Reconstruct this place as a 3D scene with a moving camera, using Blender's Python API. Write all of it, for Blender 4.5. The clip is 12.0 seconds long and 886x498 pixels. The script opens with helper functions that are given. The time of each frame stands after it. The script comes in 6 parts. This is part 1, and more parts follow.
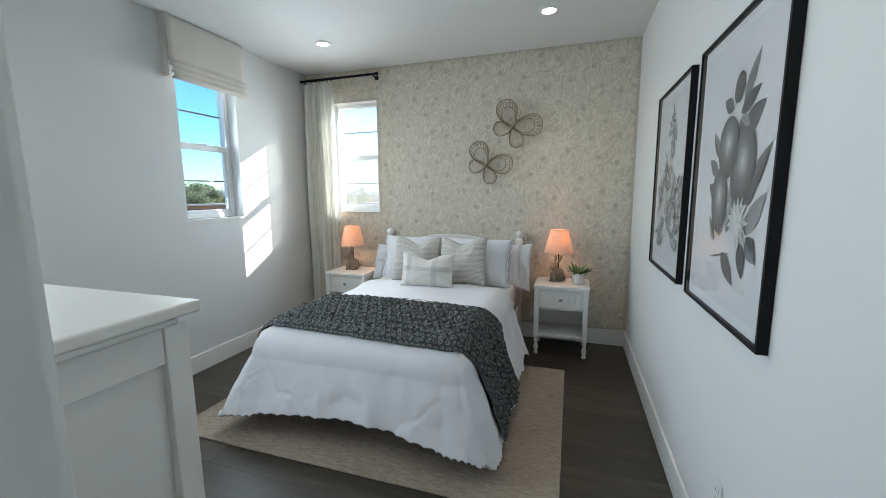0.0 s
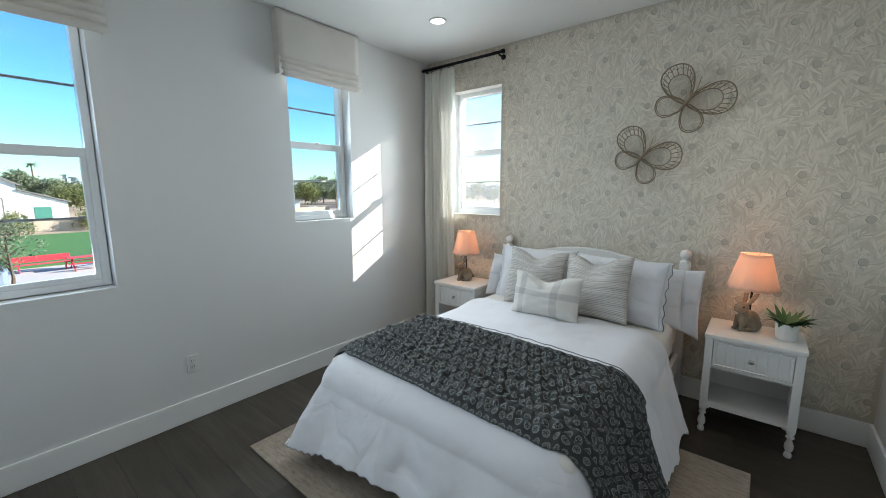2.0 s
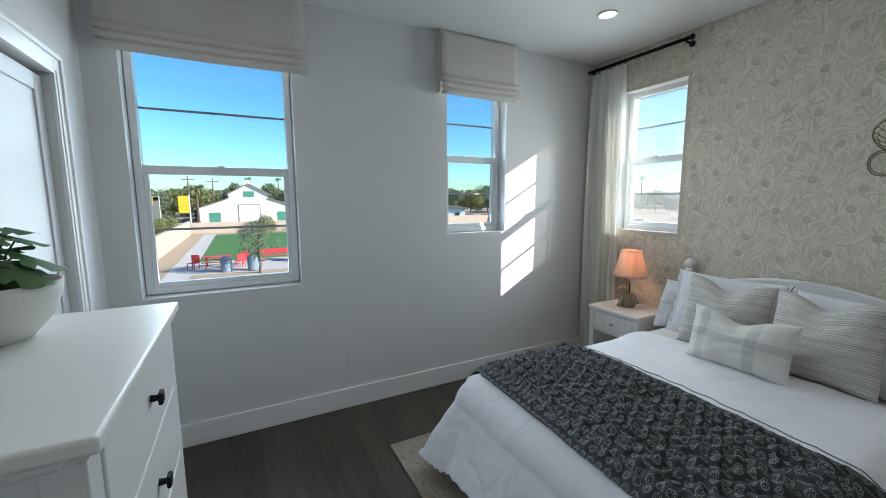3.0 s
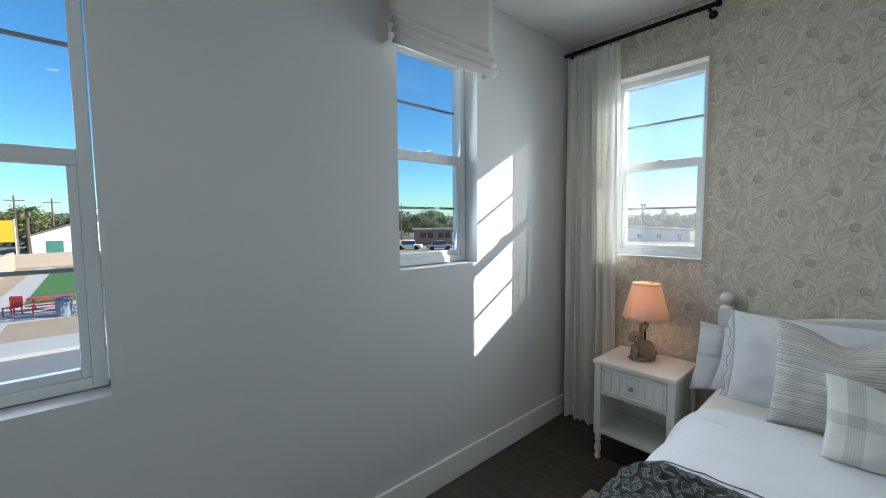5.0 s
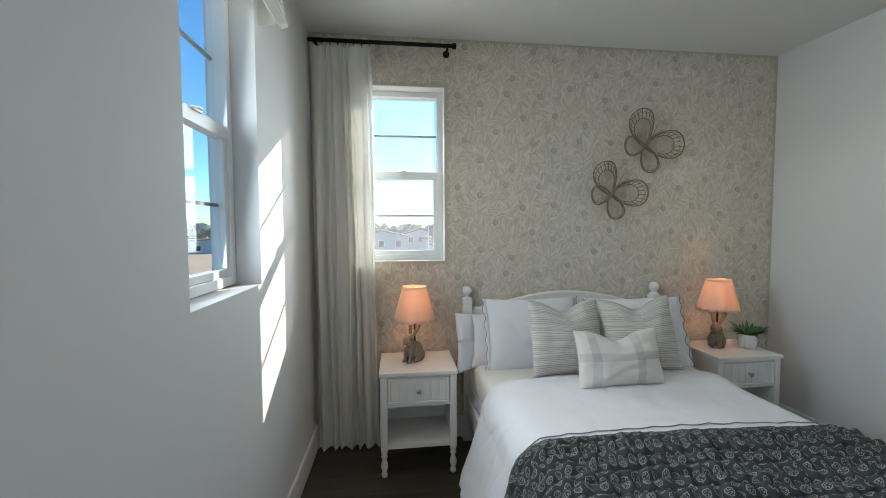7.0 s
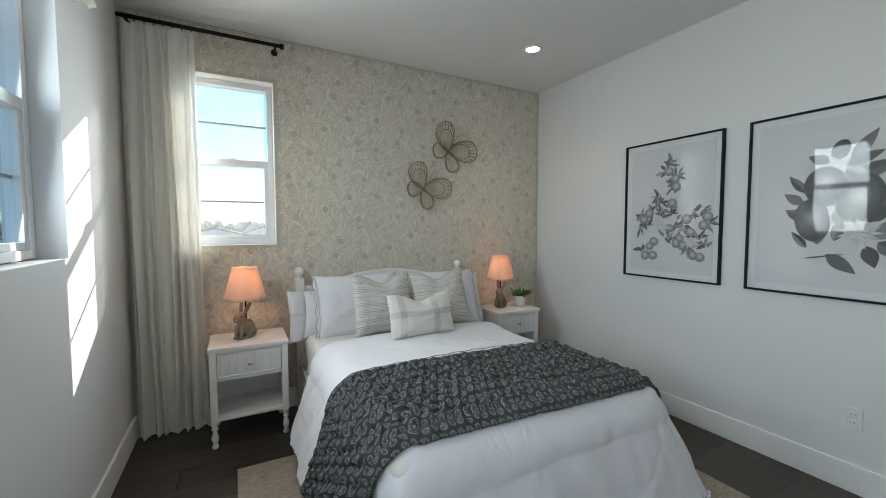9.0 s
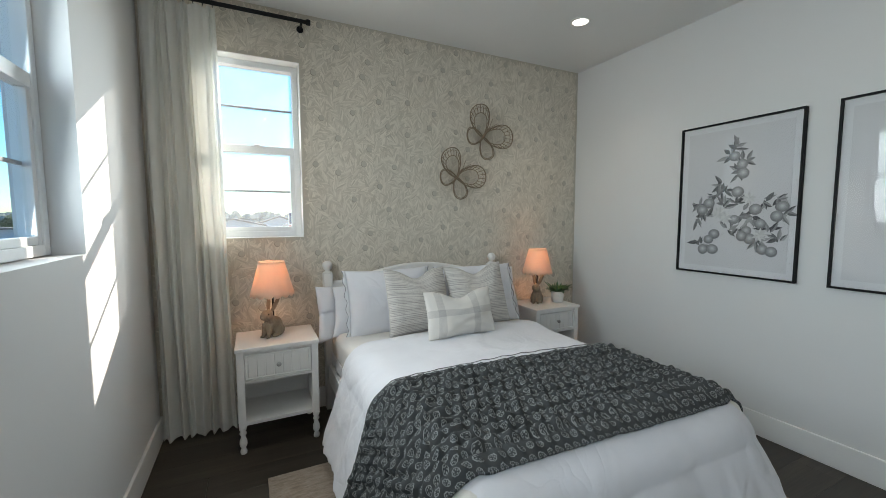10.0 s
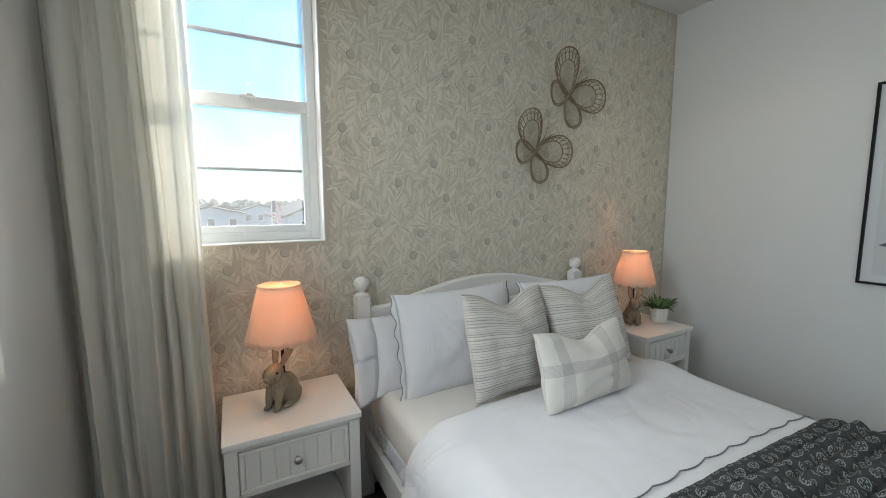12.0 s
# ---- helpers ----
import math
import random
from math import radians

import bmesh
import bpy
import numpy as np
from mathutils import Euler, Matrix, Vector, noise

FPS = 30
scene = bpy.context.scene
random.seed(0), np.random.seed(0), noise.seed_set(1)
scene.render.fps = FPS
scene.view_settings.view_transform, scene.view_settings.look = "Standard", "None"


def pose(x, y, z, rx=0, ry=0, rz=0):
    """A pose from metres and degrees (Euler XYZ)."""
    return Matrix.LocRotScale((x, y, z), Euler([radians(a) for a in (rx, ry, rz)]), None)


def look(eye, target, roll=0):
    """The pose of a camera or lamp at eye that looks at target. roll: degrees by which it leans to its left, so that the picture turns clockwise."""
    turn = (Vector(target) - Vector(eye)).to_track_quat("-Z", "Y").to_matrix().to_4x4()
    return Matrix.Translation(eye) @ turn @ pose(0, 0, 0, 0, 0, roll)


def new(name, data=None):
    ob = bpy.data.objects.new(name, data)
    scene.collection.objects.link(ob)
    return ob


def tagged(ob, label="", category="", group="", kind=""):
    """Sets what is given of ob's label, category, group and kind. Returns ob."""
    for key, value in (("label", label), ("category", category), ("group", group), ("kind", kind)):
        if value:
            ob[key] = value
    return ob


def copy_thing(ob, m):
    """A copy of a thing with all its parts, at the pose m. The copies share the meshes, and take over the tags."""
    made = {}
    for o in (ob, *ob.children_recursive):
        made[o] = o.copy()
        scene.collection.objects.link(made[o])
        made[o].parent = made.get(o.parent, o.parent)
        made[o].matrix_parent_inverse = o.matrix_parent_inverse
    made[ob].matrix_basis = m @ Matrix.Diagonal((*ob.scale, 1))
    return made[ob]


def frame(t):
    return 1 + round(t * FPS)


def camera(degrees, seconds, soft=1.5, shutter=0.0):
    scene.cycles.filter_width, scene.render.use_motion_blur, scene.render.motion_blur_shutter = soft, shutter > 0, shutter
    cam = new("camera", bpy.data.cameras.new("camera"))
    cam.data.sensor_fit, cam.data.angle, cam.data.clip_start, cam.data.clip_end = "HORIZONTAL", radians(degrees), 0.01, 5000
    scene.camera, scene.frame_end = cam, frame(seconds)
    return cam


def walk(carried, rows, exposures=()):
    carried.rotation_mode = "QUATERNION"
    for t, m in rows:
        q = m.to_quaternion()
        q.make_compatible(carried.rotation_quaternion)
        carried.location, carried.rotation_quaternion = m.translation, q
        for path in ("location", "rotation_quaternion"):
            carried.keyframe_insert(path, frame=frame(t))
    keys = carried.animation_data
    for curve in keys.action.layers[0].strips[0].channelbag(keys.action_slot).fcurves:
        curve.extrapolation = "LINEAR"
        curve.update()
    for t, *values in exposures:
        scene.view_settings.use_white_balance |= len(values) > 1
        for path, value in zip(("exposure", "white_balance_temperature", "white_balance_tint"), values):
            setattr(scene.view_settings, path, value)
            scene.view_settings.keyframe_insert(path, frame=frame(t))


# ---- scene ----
cam = camera(97.2, 12.0, 0.85)
PATH = [
    (0, (2.871, -3.867, 1.437), (2.255, -1.985, 1.156), -0.5),
    (0.5, (2.906, -3.634, 1.441), (2.384, -1.724, 1.16), -0.4),
    (1, (2.875, -3.463, 1.436), (2.268, -1.578, 1.151), -0.3),
    (1.5, (2.831, -3.27, 1.447), (1.965, -1.491, 1.159), -0.2),
    (2, (2.785, -3.166, 1.497), (1.534, -1.635, 1.191), -0.2),
    (2.5, (2.823, -3.059, 1.520), (1.180, -1.956, 1.228), -0.3),
    (2.7, (2.809, -3.031, 1.53), (1.056, -2.11, 1.252), -0.3),
    (4.3, (2.026, -2.886, 1.51), (0.284, -1.916, 1.35), -0.3),
    (4.5, (1.918, -2.806, 1.531), (0.228, -1.75, 1.366), -0.6),
    (5, (1.580, -2.680, 1.490), (0.093, -1.351, 1.345), -0.5),
    (5.5, (1.236, -2.634, 1.488), (0.042, -1.035, 1.349), -0.5),
    (6, (0.923, -2.528, 1.445), (0.095, -0.712, 1.318), -0.5),
    (6.5, (0.681, -2.527, 1.439), (0.34, -0.56, 1.315), -0.3),
    (7, (0.555, -2.670, 1.466), (0.788, -0.686, 1.363), -0.3),
    (7.5, (0.530, -2.855, 1.436), (1.263, -0.995, 1.357), -0.3),
    (7.7, (0.540, -2.936, 1.410), (1.409, -1.136, 1.339), -0.3),
    (9.3, (0.612, -3.144, 1.37), (1.55, -1.381, 1.249), -0.0),
    (9.5, (0.597, -3.104, 1.373), (1.518, -1.333, 1.241), -0.1),
    (10, (0.556, -2.878, 1.378), (1.432, -1.087, 1.217), -0.1),
    (10.5, (0.497, -2.634, 1.398), (1.343, -0.83, 1.215), -0.1),
    (11, (0.507, -2.406, 1.397), (1.321, -0.59, 1.199), -0.2),
    (11.5, (0.549, -2.127, 1.414), (1.369, -0.315, 1.2), -0.2),
    (12, (0.512, -1.8, 1.403), (1.458, -0.052, 1.179), -0.2),
]
walk(cam, [(t, look(eye, target, roll)) for t, eye, target, roll in PATH], [(0, 1.56, 6650, 9), (0.5, 1.47, 6600, 9), (1.5, 1.47, 6650, 9), (2.5, 1.19, 6550, 9), (4.5, 0.74, 6350, 9), (5.5, 0.94, 6600, 9), (6.5, 1.00, 6800, 10), (9.5, 1.20, 6950, 10), (12, 1.10, 7050, 10)])
DAY, SPOTS, BEDSIDE = 9.3, 3.5, 0.72   # watts of a window's daylight, a downlight, a bedside bulb

# ---- light ----
world = bpy.data.worlds.new("sky")
scene.world = world
world.use_nodes = True
wn = world.node_tree.nodes
sky = wn.new("ShaderNodeTexSky")
sky.sky_type = "NISHITA"
sky.sun_disc = False
SUN = Vector((1.0, 1.42, 0.81)).normalized()
sky.sun_elevation = math.asin(SUN.z)
sky.sun_rotation = math.atan2(SUN.x, SUN.y)
sky.air_density, sky.dust_density, sky.ozone_density = 1.0, 0.3, 2.0
wn["Background"].inputs[1].default_value = 0.104
clear_air = wn.new("ShaderNodeHueSaturation")
clear_air.inputs["Saturation"].default_value = 1.22
world.node_tree.links.new(sky.outputs[0], clear_air.inputs["Color"])
cool = wn.new("ShaderNodeMix")
cool.data_type, cool.blend_type = "RGBA", "MULTIPLY"
cool.inputs[0].default_value, cool.inputs[7].default_value = 1.0, (0.60, 0.95, 1.12, 1)
world.node_tree.links.new(clear_air.outputs[0], cool.inputs[6])
world.node_tree.links.new(cool.outputs[2], wn["Background"].inputs[0])

sun = new("sun", bpy.data.lights.new("sun", "SUN"))
sun.data.energy, sun.data.angle, sun.data.color = 5.0, radians(0.5), (1.0, 0.965, 0.91)
sun.matrix_world = look(SUN * 50, (0, 0, 0))


def window_light(name, m, wide, high, watts):
    """The sky's light in a window's opening."""
    lamp = new(name, bpy.data.lights.new(name, "AREA"))
    lamp.data.shape, lamp.data.size, lamp.data.size_y = "RECTANGLE", wide, high
    lamp.data.spread = radians(125)
    lamp.data.energy, lamp.data.color = watts, (0.755, 0.90, 1.0)
    lamp.matrix_world = m
    return lamp


# ---- materials ----
class Nodes:
    def __init__(self, name):
        self.mat = bpy.data.materials.new(name)
        self.mat.use_nodes = True
        self.tree = self.mat.node_tree
        self.bsdf = self.tree.nodes["Principled BSDF"]
        self.out = self.tree.nodes["Material Output"]

    def add(self, kind, **inputs):
        n = self.tree.nodes.new(kind)
        for key, value in inputs.items():
            n.inputs[key.replace("_", " ")].default_value = value
        return n

    def link(self, a, b):
        self.tree.links.new(a, b)

    def math(self, op, a, b=None, c=None):
        n = self.tree.nodes.new("ShaderNodeMath")
        n.operation = op
        for i, v in enumerate((a, b, c)):
            if v is None:
                continue
            if isinstance(v, (int, float)):
                n.inputs[i].default_value = v
            else:
                self.link(v, n.inputs[i])
        return n.outputs[0]

    def ramp(self, source, stops):
        n = self.tree.nodes.new("ShaderNodeValToRGB")
        while len(n.color_ramp.elements) < len(stops):
            n.color_ramp.elements.new(0.5)
        for e, (p, c) in zip(n.color_ramp.elements, stops):
            e.position, e.color = p, (*c, 1)
        self.link(source, n.inputs[0])
        return n.outputs[0]

    def mix(self, f, a, b, mode="MIX"):
        n = self.tree.nodes.new("ShaderNodeMix")
        n.data_type, n.blend_type = "RGBA", mode
        for i, v in ((0, f), (6, a), (7, b)):
            if isinstance(v, (int, float)):
                n.inputs[i].default_value = v
            elif isinstance(v, tuple):
                n.inputs[i].default_value = (*v, 1)
            else:
                self.link(v, n.inputs[i])
        return n.outputs[2]

    def coords(self, scale=(1, 1, 1), which="Object"):
        t = self.tree.nodes.new("ShaderNodeTexCoord")
        m = self.tree.nodes.new("ShaderNodeMapping")
        m.inputs["Scale"].default_value = scale
        self.link(t.outputs[which], m.inputs[0])
        return m.outputs[0]

    def noise(self, vec, scale, detail=4, rough=0.55):
        n = self.add("ShaderNodeTexNoise", Scale=scale, Detail=detail, Roughness=rough)
        self.link(vec, n.inputs["Vector"])
        return n.outputs[0]

    def bump(self, height, strength, distance):
        n = self.add("ShaderNodeBump", Strength=strength, Distance=distance)
        self.link(height, n.inputs["Height"])
        self.link(n.outputs[0], self.bsdf.inputs["Normal"])


def shade_of(c, f):
    return tuple(min(1, v * f) for v in c)


def plain(name, color, rough=0.5, metal=0.0, vary=0.06, coarse=3.0, fine=60.0, bump=0.15, depth=0.001, stretch=(1, 1, 1), per_piece=0.0):
    """A surface with two scales of variation and a fine relief."""
    n = Nodes(name)
    v = n.coords(stretch)
    big, small = n.noise(v, coarse), n.noise(v, fine, 3)
    both = n.math("ADD", n.math("MULTIPLY", big, 0.6), n.math("MULTIPLY", small, 0.4))
    col = n.ramp(both, [(0.25, shade_of(color, 1 - vary)), (0.75, shade_of(color, 1 + vary))])
    if per_piece:
        info = n.tree.nodes.new("ShaderNodeObjectInfo")
        f = n.math("MULTIPLY_ADD", info.outputs["Random"], 2 * per_piece, 1 - per_piece)
        scaled = n.tree.nodes.new("ShaderNodeVectorMath")
        scaled.operation = "SCALE"
        n.link(col, scaled.inputs[0])
        n.link(f, scaled.inputs["Scale"])
        col = scaled.outputs[0]
    n.link(col, n.bsdf.inputs["Base Color"])
    n.link(n.math("MULTIPLY_ADD", big, 0.2, rough - 0.1), n.bsdf.inputs["Roughness"])
    n.bsdf.inputs["Metallic"].default_value = metal
    if bump:
        n.bump(small, bump, depth)
    return n.mat


def glass(name, tint=(1, 1, 1), gloss=1.0, veil=0.0):
    n = Nodes(name)
    fres = n.add("ShaderNodeFresnel", IOR=1.5)
    clear = n.add("ShaderNodeBsdfTransparent", Color=(*tint, 1))
    shine = n.add("ShaderNodeBsdfGlossy", Roughness=0.0)
    m = n.tree.nodes.new("ShaderNodeMixShader")
    n.link(n.math("MULTIPLY", fres.outputs[0], gloss), m.inputs[0])
    n.link(clear.outputs[0], m.inputs[1])
    n.link(shine.outputs[0], m.inputs[2])
    last = m.outputs[0]
    if veil:
        # translucent whitish share, added to imitate sun glare across the pane
        film = n.add("ShaderNodeBsdfTranslucent", Color=(0.9, 0.9, 0.88, 1))
        m = n.tree.nodes.new("ShaderNodeMixShader")
        mottle = n.noise(n.coords(), 7.0, 4)
        n.link(n.math("MULTIPLY", n.math("ADD", mottle, 0.5), veil), m.inputs[0])
        n.link(last, m.inputs[1])
        n.link(film.outputs[0], m.inputs[2])
        last = m.outputs[0]
    n.link(last, n.out.inputs[0])
    return n.mat


def fabric(name, color, weave=900.0, passing=0.0, see=0.0, vary=0.05, rough=0.9, bump=0.25, wrinkle=0.0):
    """Woven cloth; passing: share of light that it lets through, see: share that passes straight."""
    n = Nodes(name)
    v = n.coords()
    big, small = n.noise(v, 5.0), n.noise(v, weave, 2)
    col = n.ramp(n.math("ADD", n.math("MULTIPLY", big, 0.6), n.math("MULTIPLY", small, 0.4)), [(0.3, shade_of(color, 1 - vary)), (0.7, shade_of(color, 1 + vary))])
    n.link(col, n.bsdf.inputs["Base Color"])
    n.bsdf.inputs["Roughness"].default_value = rough
    n.bsdf.inputs["Sheen Weight"].default_value = 0.15
    h = small
    if wrinkle:
        h = n.math("MULTIPLY", small, 0.03)
        for scale, share in ((2.3, 0.85), (6.0, 0.16)):
            folds = n.add("ShaderNodeTexNoise", Scale=scale, Detail=2.5, Roughness=0.5, Distortion=1.3)
            n.link(v, folds.inputs["Vector"])
            ridge = n.math("ABSOLUTE", n.math("SUBTRACT", folds.outputs[0], 0.5))
            h = n.math("ADD", h, n.math("MULTIPLY", n.math("POWER", ridge, 0.6), wrinkle * share))
        n.bump(h, 0.62, 0.035)
    else:
        n.bump(h, bump, 0.001)
    last = n.bsdf.outputs[0]
    if passing:
        tr = n.tree.nodes.new("ShaderNodeBsdfTranslucent")
        n.link(col, tr.inputs[0])
        m = n.tree.nodes.new("ShaderNodeMixShader")
        m.inputs[0].default_value = passing
        n.link(last, m.inputs[1])
        n.link(tr.outputs[0], m.inputs[2])
        last = m.outputs[0]
    if see:
        clear = n.tree.nodes.new("ShaderNodeBsdfTransparent")
        m = n.tree.nodes.new("ShaderNodeMixShader")
        m.inputs[0].default_value = see
        n.link(last, m.inputs[1])
        n.link(clear.outputs[0], m.inputs[2])
        last = m.outputs[0]
    n.link(last, n.out.inputs[0])
    return n.mat


def glowing(name, color, strength):
    n = Nodes(name)
    e = n.add("ShaderNodeEmission", Color=(*color, 1), Strength=strength)
    n.link(e.outputs[0], n.out.inputs[0])
    return n.mat


def per_island(name, stops, rough=0.85, passing=0.0):
    """Pieces of one mesh that differ from one another."""
    n = Nodes(name)
    g = n.tree.nodes.new("ShaderNodeNewGeometry")
    n.link(n.ramp(g.outputs["Random Per Island"], stops), n.bsdf.inputs["Base Color"])
    n.bsdf.inputs["Roughness"].default_value = rough
    if passing:
        tr = n.tree.nodes.new("ShaderNodeBsdfTranslucent")
        n.link(n.bsdf.inputs["Base Color"].links[0].from_socket, tr.inputs[0])
        m = n.tree.nodes.new("ShaderNodeMixShader")
        m.inputs[0].default_value = passing
        n.link(n.bsdf.outputs[0], m.inputs[1])
        n.link(tr.outputs[0], m.inputs[2])
        n.link(m.outputs[0], n.out.inputs[0])
    return n.mat


def striped_fabric():
    n = Nodes("striped linen")
    uv = n.coords(which="UV")
    sep = n.tree.nodes.new("ShaderNodeSeparateXYZ")
    n.link(uv, sep.inputs[0])
    wob = n.noise(n.coords((3, 90, 1), "UV"), 1.0, 3)
    uneven = n.noise(n.coords((0.4, 7, 1), "UV"), 1.0, 2)
    y = n.math("ADD", n.math("MULTIPLY", sep.outputs[1], 40.0), n.math("ADD", n.math("MULTIPLY", wob, 0.5), n.math("MULTIPLY", uneven, 3.0)))
    tri = n.math("PINGPONG", y, 0.5)
    group = n.math("PINGPONG", n.math("ADD", n.math("MULTIPLY", sep.outputs[1], 8.2), uneven), 0.5)
    f = n.math("ADD", n.math("MULTIPLY", n.math("GREATER_THAN", tri, 0.35), 0.70), n.math("MULTIPLY", n.math("GREATER_THAN", group, 0.30), 0.20))
    slub = n.noise(n.coords((8, 500, 1), "UV"), 1.0, 3)
    col = n.mix(n.math("MULTIPLY", f, n.math("MULTIPLY_ADD", slub, 0.7, 0.45)), (0.62, 0.59, 0.55), (0.23, 0.215, 0.205))
    n.link(col, n.bsdf.inputs["Base Color"])
    n.bsdf.inputs["Roughness"].default_value = 0.95
    n.bump(slub, 0.4, 0.001)
    return n.mat


def plaid_fabric():
    n = Nodes("plaid linen")
    uv = n.coords(which="UV")
    sep = n.tree.nodes.new("ShaderNodeSeparateXYZ")
    n.link(uv, sep.inputs[0])

    def band(v, at, half):
        near = n.math("LESS_THAN", n.math("ABSOLUTE", n.math("SUBTRACT", v, at)), half)
        fine = n.math("GREATER_THAN", n.math("PINGPONG", n.math("MULTIPLY", v, 70.0), 0.5), 0.2)
        return n.math("MULTIPLY", near, n.math("MULTIPLY_ADD", fine, 0.35, 0.45))

    bands = n.math("ADD", n.math("ADD", band(sep.outputs[0], 0.16, 0.05), band(sep.outputs[0], 0.68, 0.055)), band(sep.outputs[1], 0.52, 0.075))
    slub = n.noise(n.coords((260, 260, 1), "UV"), 1.0, 3)
    col = n.mix(n.math("MINIMUM", n.math("MULTIPLY", bands, n.math("MULTIPLY_ADD", slub, 0.6, 0.4)), 1.0), (0.70, 0.67, 0.625), (0.42, 0.40, 0.385))
    n.link(col, n.bsdf.inputs["Base Color"])
    n.bsdf.inputs["Roughness"].default_value = 0.95
    n.bump(slub, 0.4, 0.001)
    return n.mat


def printed_throw():
    """Charcoal cotton with a block-printed flower in each cell; UV in metres."""
    n = Nodes("block-printed charcoal cotton")
    sep = n.tree.nodes.new("ShaderNodeSeparateXYZ")
    n.link(n.coords(which="UV"), sep.inputs[0])
    cell = 0.035
    hand = n.add("ShaderNodeVectorMath")
    hand.operation = "SCALE"
    stray = n.add("ShaderNodeTexNoise", Scale=22.0, Detail=2.0)
    n.link(n.coords(which="UV"), stray.inputs["Vector"])
    n.link(stray.outputs["Color"], hand.inputs[0])
    hand.inputs["Scale"].default_value = 0.014
    moved = n.add("ShaderNodeVectorMath")
    n.link(n.coords(which="UV"), moved.inputs[0])
    n.link(hand.outputs[0], moved.inputs[1])
    n.link(moved.outputs[0], sep.inputs[0])
    row = n.math("FLOOR", n.math("DIVIDE", sep.outputs[1], cell))
    shift = n.math("MULTIPLY", n.math("MODULO", n.math("ABSOLUTE", row), 2.0), 0.5)
    u = n.math("SUBTRACT", n.math("FRACT", n.math("ADD", n.math("DIVIDE", sep.outputs[0], cell), shift)), 0.5)
    v = n.math("SUBTRACT", n.math("FRACT", n.math("DIVIDE", sep.outputs[1], cell)), 0.5)
    v2 = n.math("SUBTRACT", v, 0.06)
    r = n.math("SQRT", n.math("ADD", n.math("MULTIPLY", u, u), n.math("MULTIPLY", v2, v2)))
    ang = n.math("ARCTAN2", v2, u)
    petal = n.math("MULTIPLY_ADD", n.math("SINE", n.math("MULTIPLY", ang, 8.0)), 0.02, 0.31)
    ring = n.math("LESS_THAN", n.math("ABSOLUTE", n.math("SUBTRACT", r, petal)), 0.042)
    core = n.math("MULTIPLY", n.math("LESS_THAN", n.math("ABSOLUTE", n.math("SUBTRACT", r, 0.16)), 0.06), n.math("GREATER_THAN", n.math("SINE", n.math("MULTIPLY", ang, 5.0)), 0.1))
    f = n.math("MAXIMUM", ring, core)
    worn = n.noise(n.coords((60, 60, 1), "UV"), 1.0, 3)
    ground = n.ramp(n.noise(n.coords((7, 7, 1), "UV"), 1.0), [(0.3, (0.024, 0.027, 0.028)), (0.7, (0.046, 0.050, 0.052))])
    col = n.mix(n.math("MULTIPLY", f, n.math("MULTIPLY_ADD", worn, 1.1, 0.0)), ground, (0.32, 0.334, 0.33))
    n.link(col, n.bsdf.inputs["Base Color"])
    n.bsdf.inputs["Roughness"].default_value = 0.95
    n.bump(n.noise(n.coords((200, 200, 1), "UV"), 1.0, 3), 0.5, 0.002)
    return n.mat


def plank_wood():
    n = Nodes("grey-brown oak plank")
    info = n.tree.nodes.new("ShaderNodeObjectInfo")
    add = n.tree.nodes.new("ShaderNodeVectorMath")
    add.operation = "ADD"
    t = n.tree.nodes.new("ShaderNodeTexCoord")
    n.link(t.outputs["Object"], add.inputs[0])
    far = n.tree.nodes.new("ShaderNodeCombineXYZ")
    for i in range(2):
        n.link(n.math("MULTIPLY", info.outputs["Random"], 37.0 + 11 * i), far.inputs[i])
    n.link(far.outputs[0], add.inputs[1])
    m = n.add("ShaderNodeMapping", Scale=(0.9, 9, 9))
    n.link(add.outputs[0], m.inputs[0])
    grain = n.noise(m.outputs[0], 2.2, 8, 0.6)
    m2 = n.add("ShaderNodeMapping", Scale=(6, 120, 60))
    n.link(add.outputs[0], m2.inputs[0])
    pores = n.noise(m2.outputs[0], 1.0, 3)
    tone = n.math("ADD", n.math("MULTIPLY", grain, 0.75), n.math("MULTIPLY", pores, 0.25))
    tone = n.math("ADD", tone, n.math("MULTIPLY_ADD", info.outputs["Random"], 0.14, -0.07))
    col = n.ramp(tone, [(0.28, (0.026, 0.021, 0.016)), (0.5, (0.052, 0.042, 0.032)), (0.74, (0.098, 0.080, 0.062))])
    n.link(col, n.bsdf.inputs["Base Color"])
    n.link(n.math("MULTIPLY_ADD", grain, 0.25, 0.30), n.bsdf.inputs["Roughness"])
    n.bump(pores, 0.25, 0.001)
    return n.mat


def woven_rug():
    n = Nodes("flat-woven wool")
    v = n.coords()
    yarn = n.noise(n.coords((35, 230, 1)), 1.0, 3)
    fleck = n.noise(n.coords((16, 60, 1)), 1.0, 4)
    big = n.noise(v, 2.0)
    tone = n.math("ADD", n.math("MULTIPLY", yarn, 0.35), n.math("ADD", n.math("MULTIPLY", fleck, 0.4), n.math("MULTIPLY", big, 0.25)))
    col = n.ramp(tone, [(0.30, (0.17, 0.13, 0.10)), (0.5, (0.35, 0.29, 0.235)), (0.68, (0.47, 0.405, 0.34))])
    n.link(col, n.bsdf.inputs["Base Color"])
    n.bsdf.inputs["Roughness"].default_value = 1.0
    n.bump(n.math("ADD", yarn, fleck), 0.9, 0.004)
    return n.mat


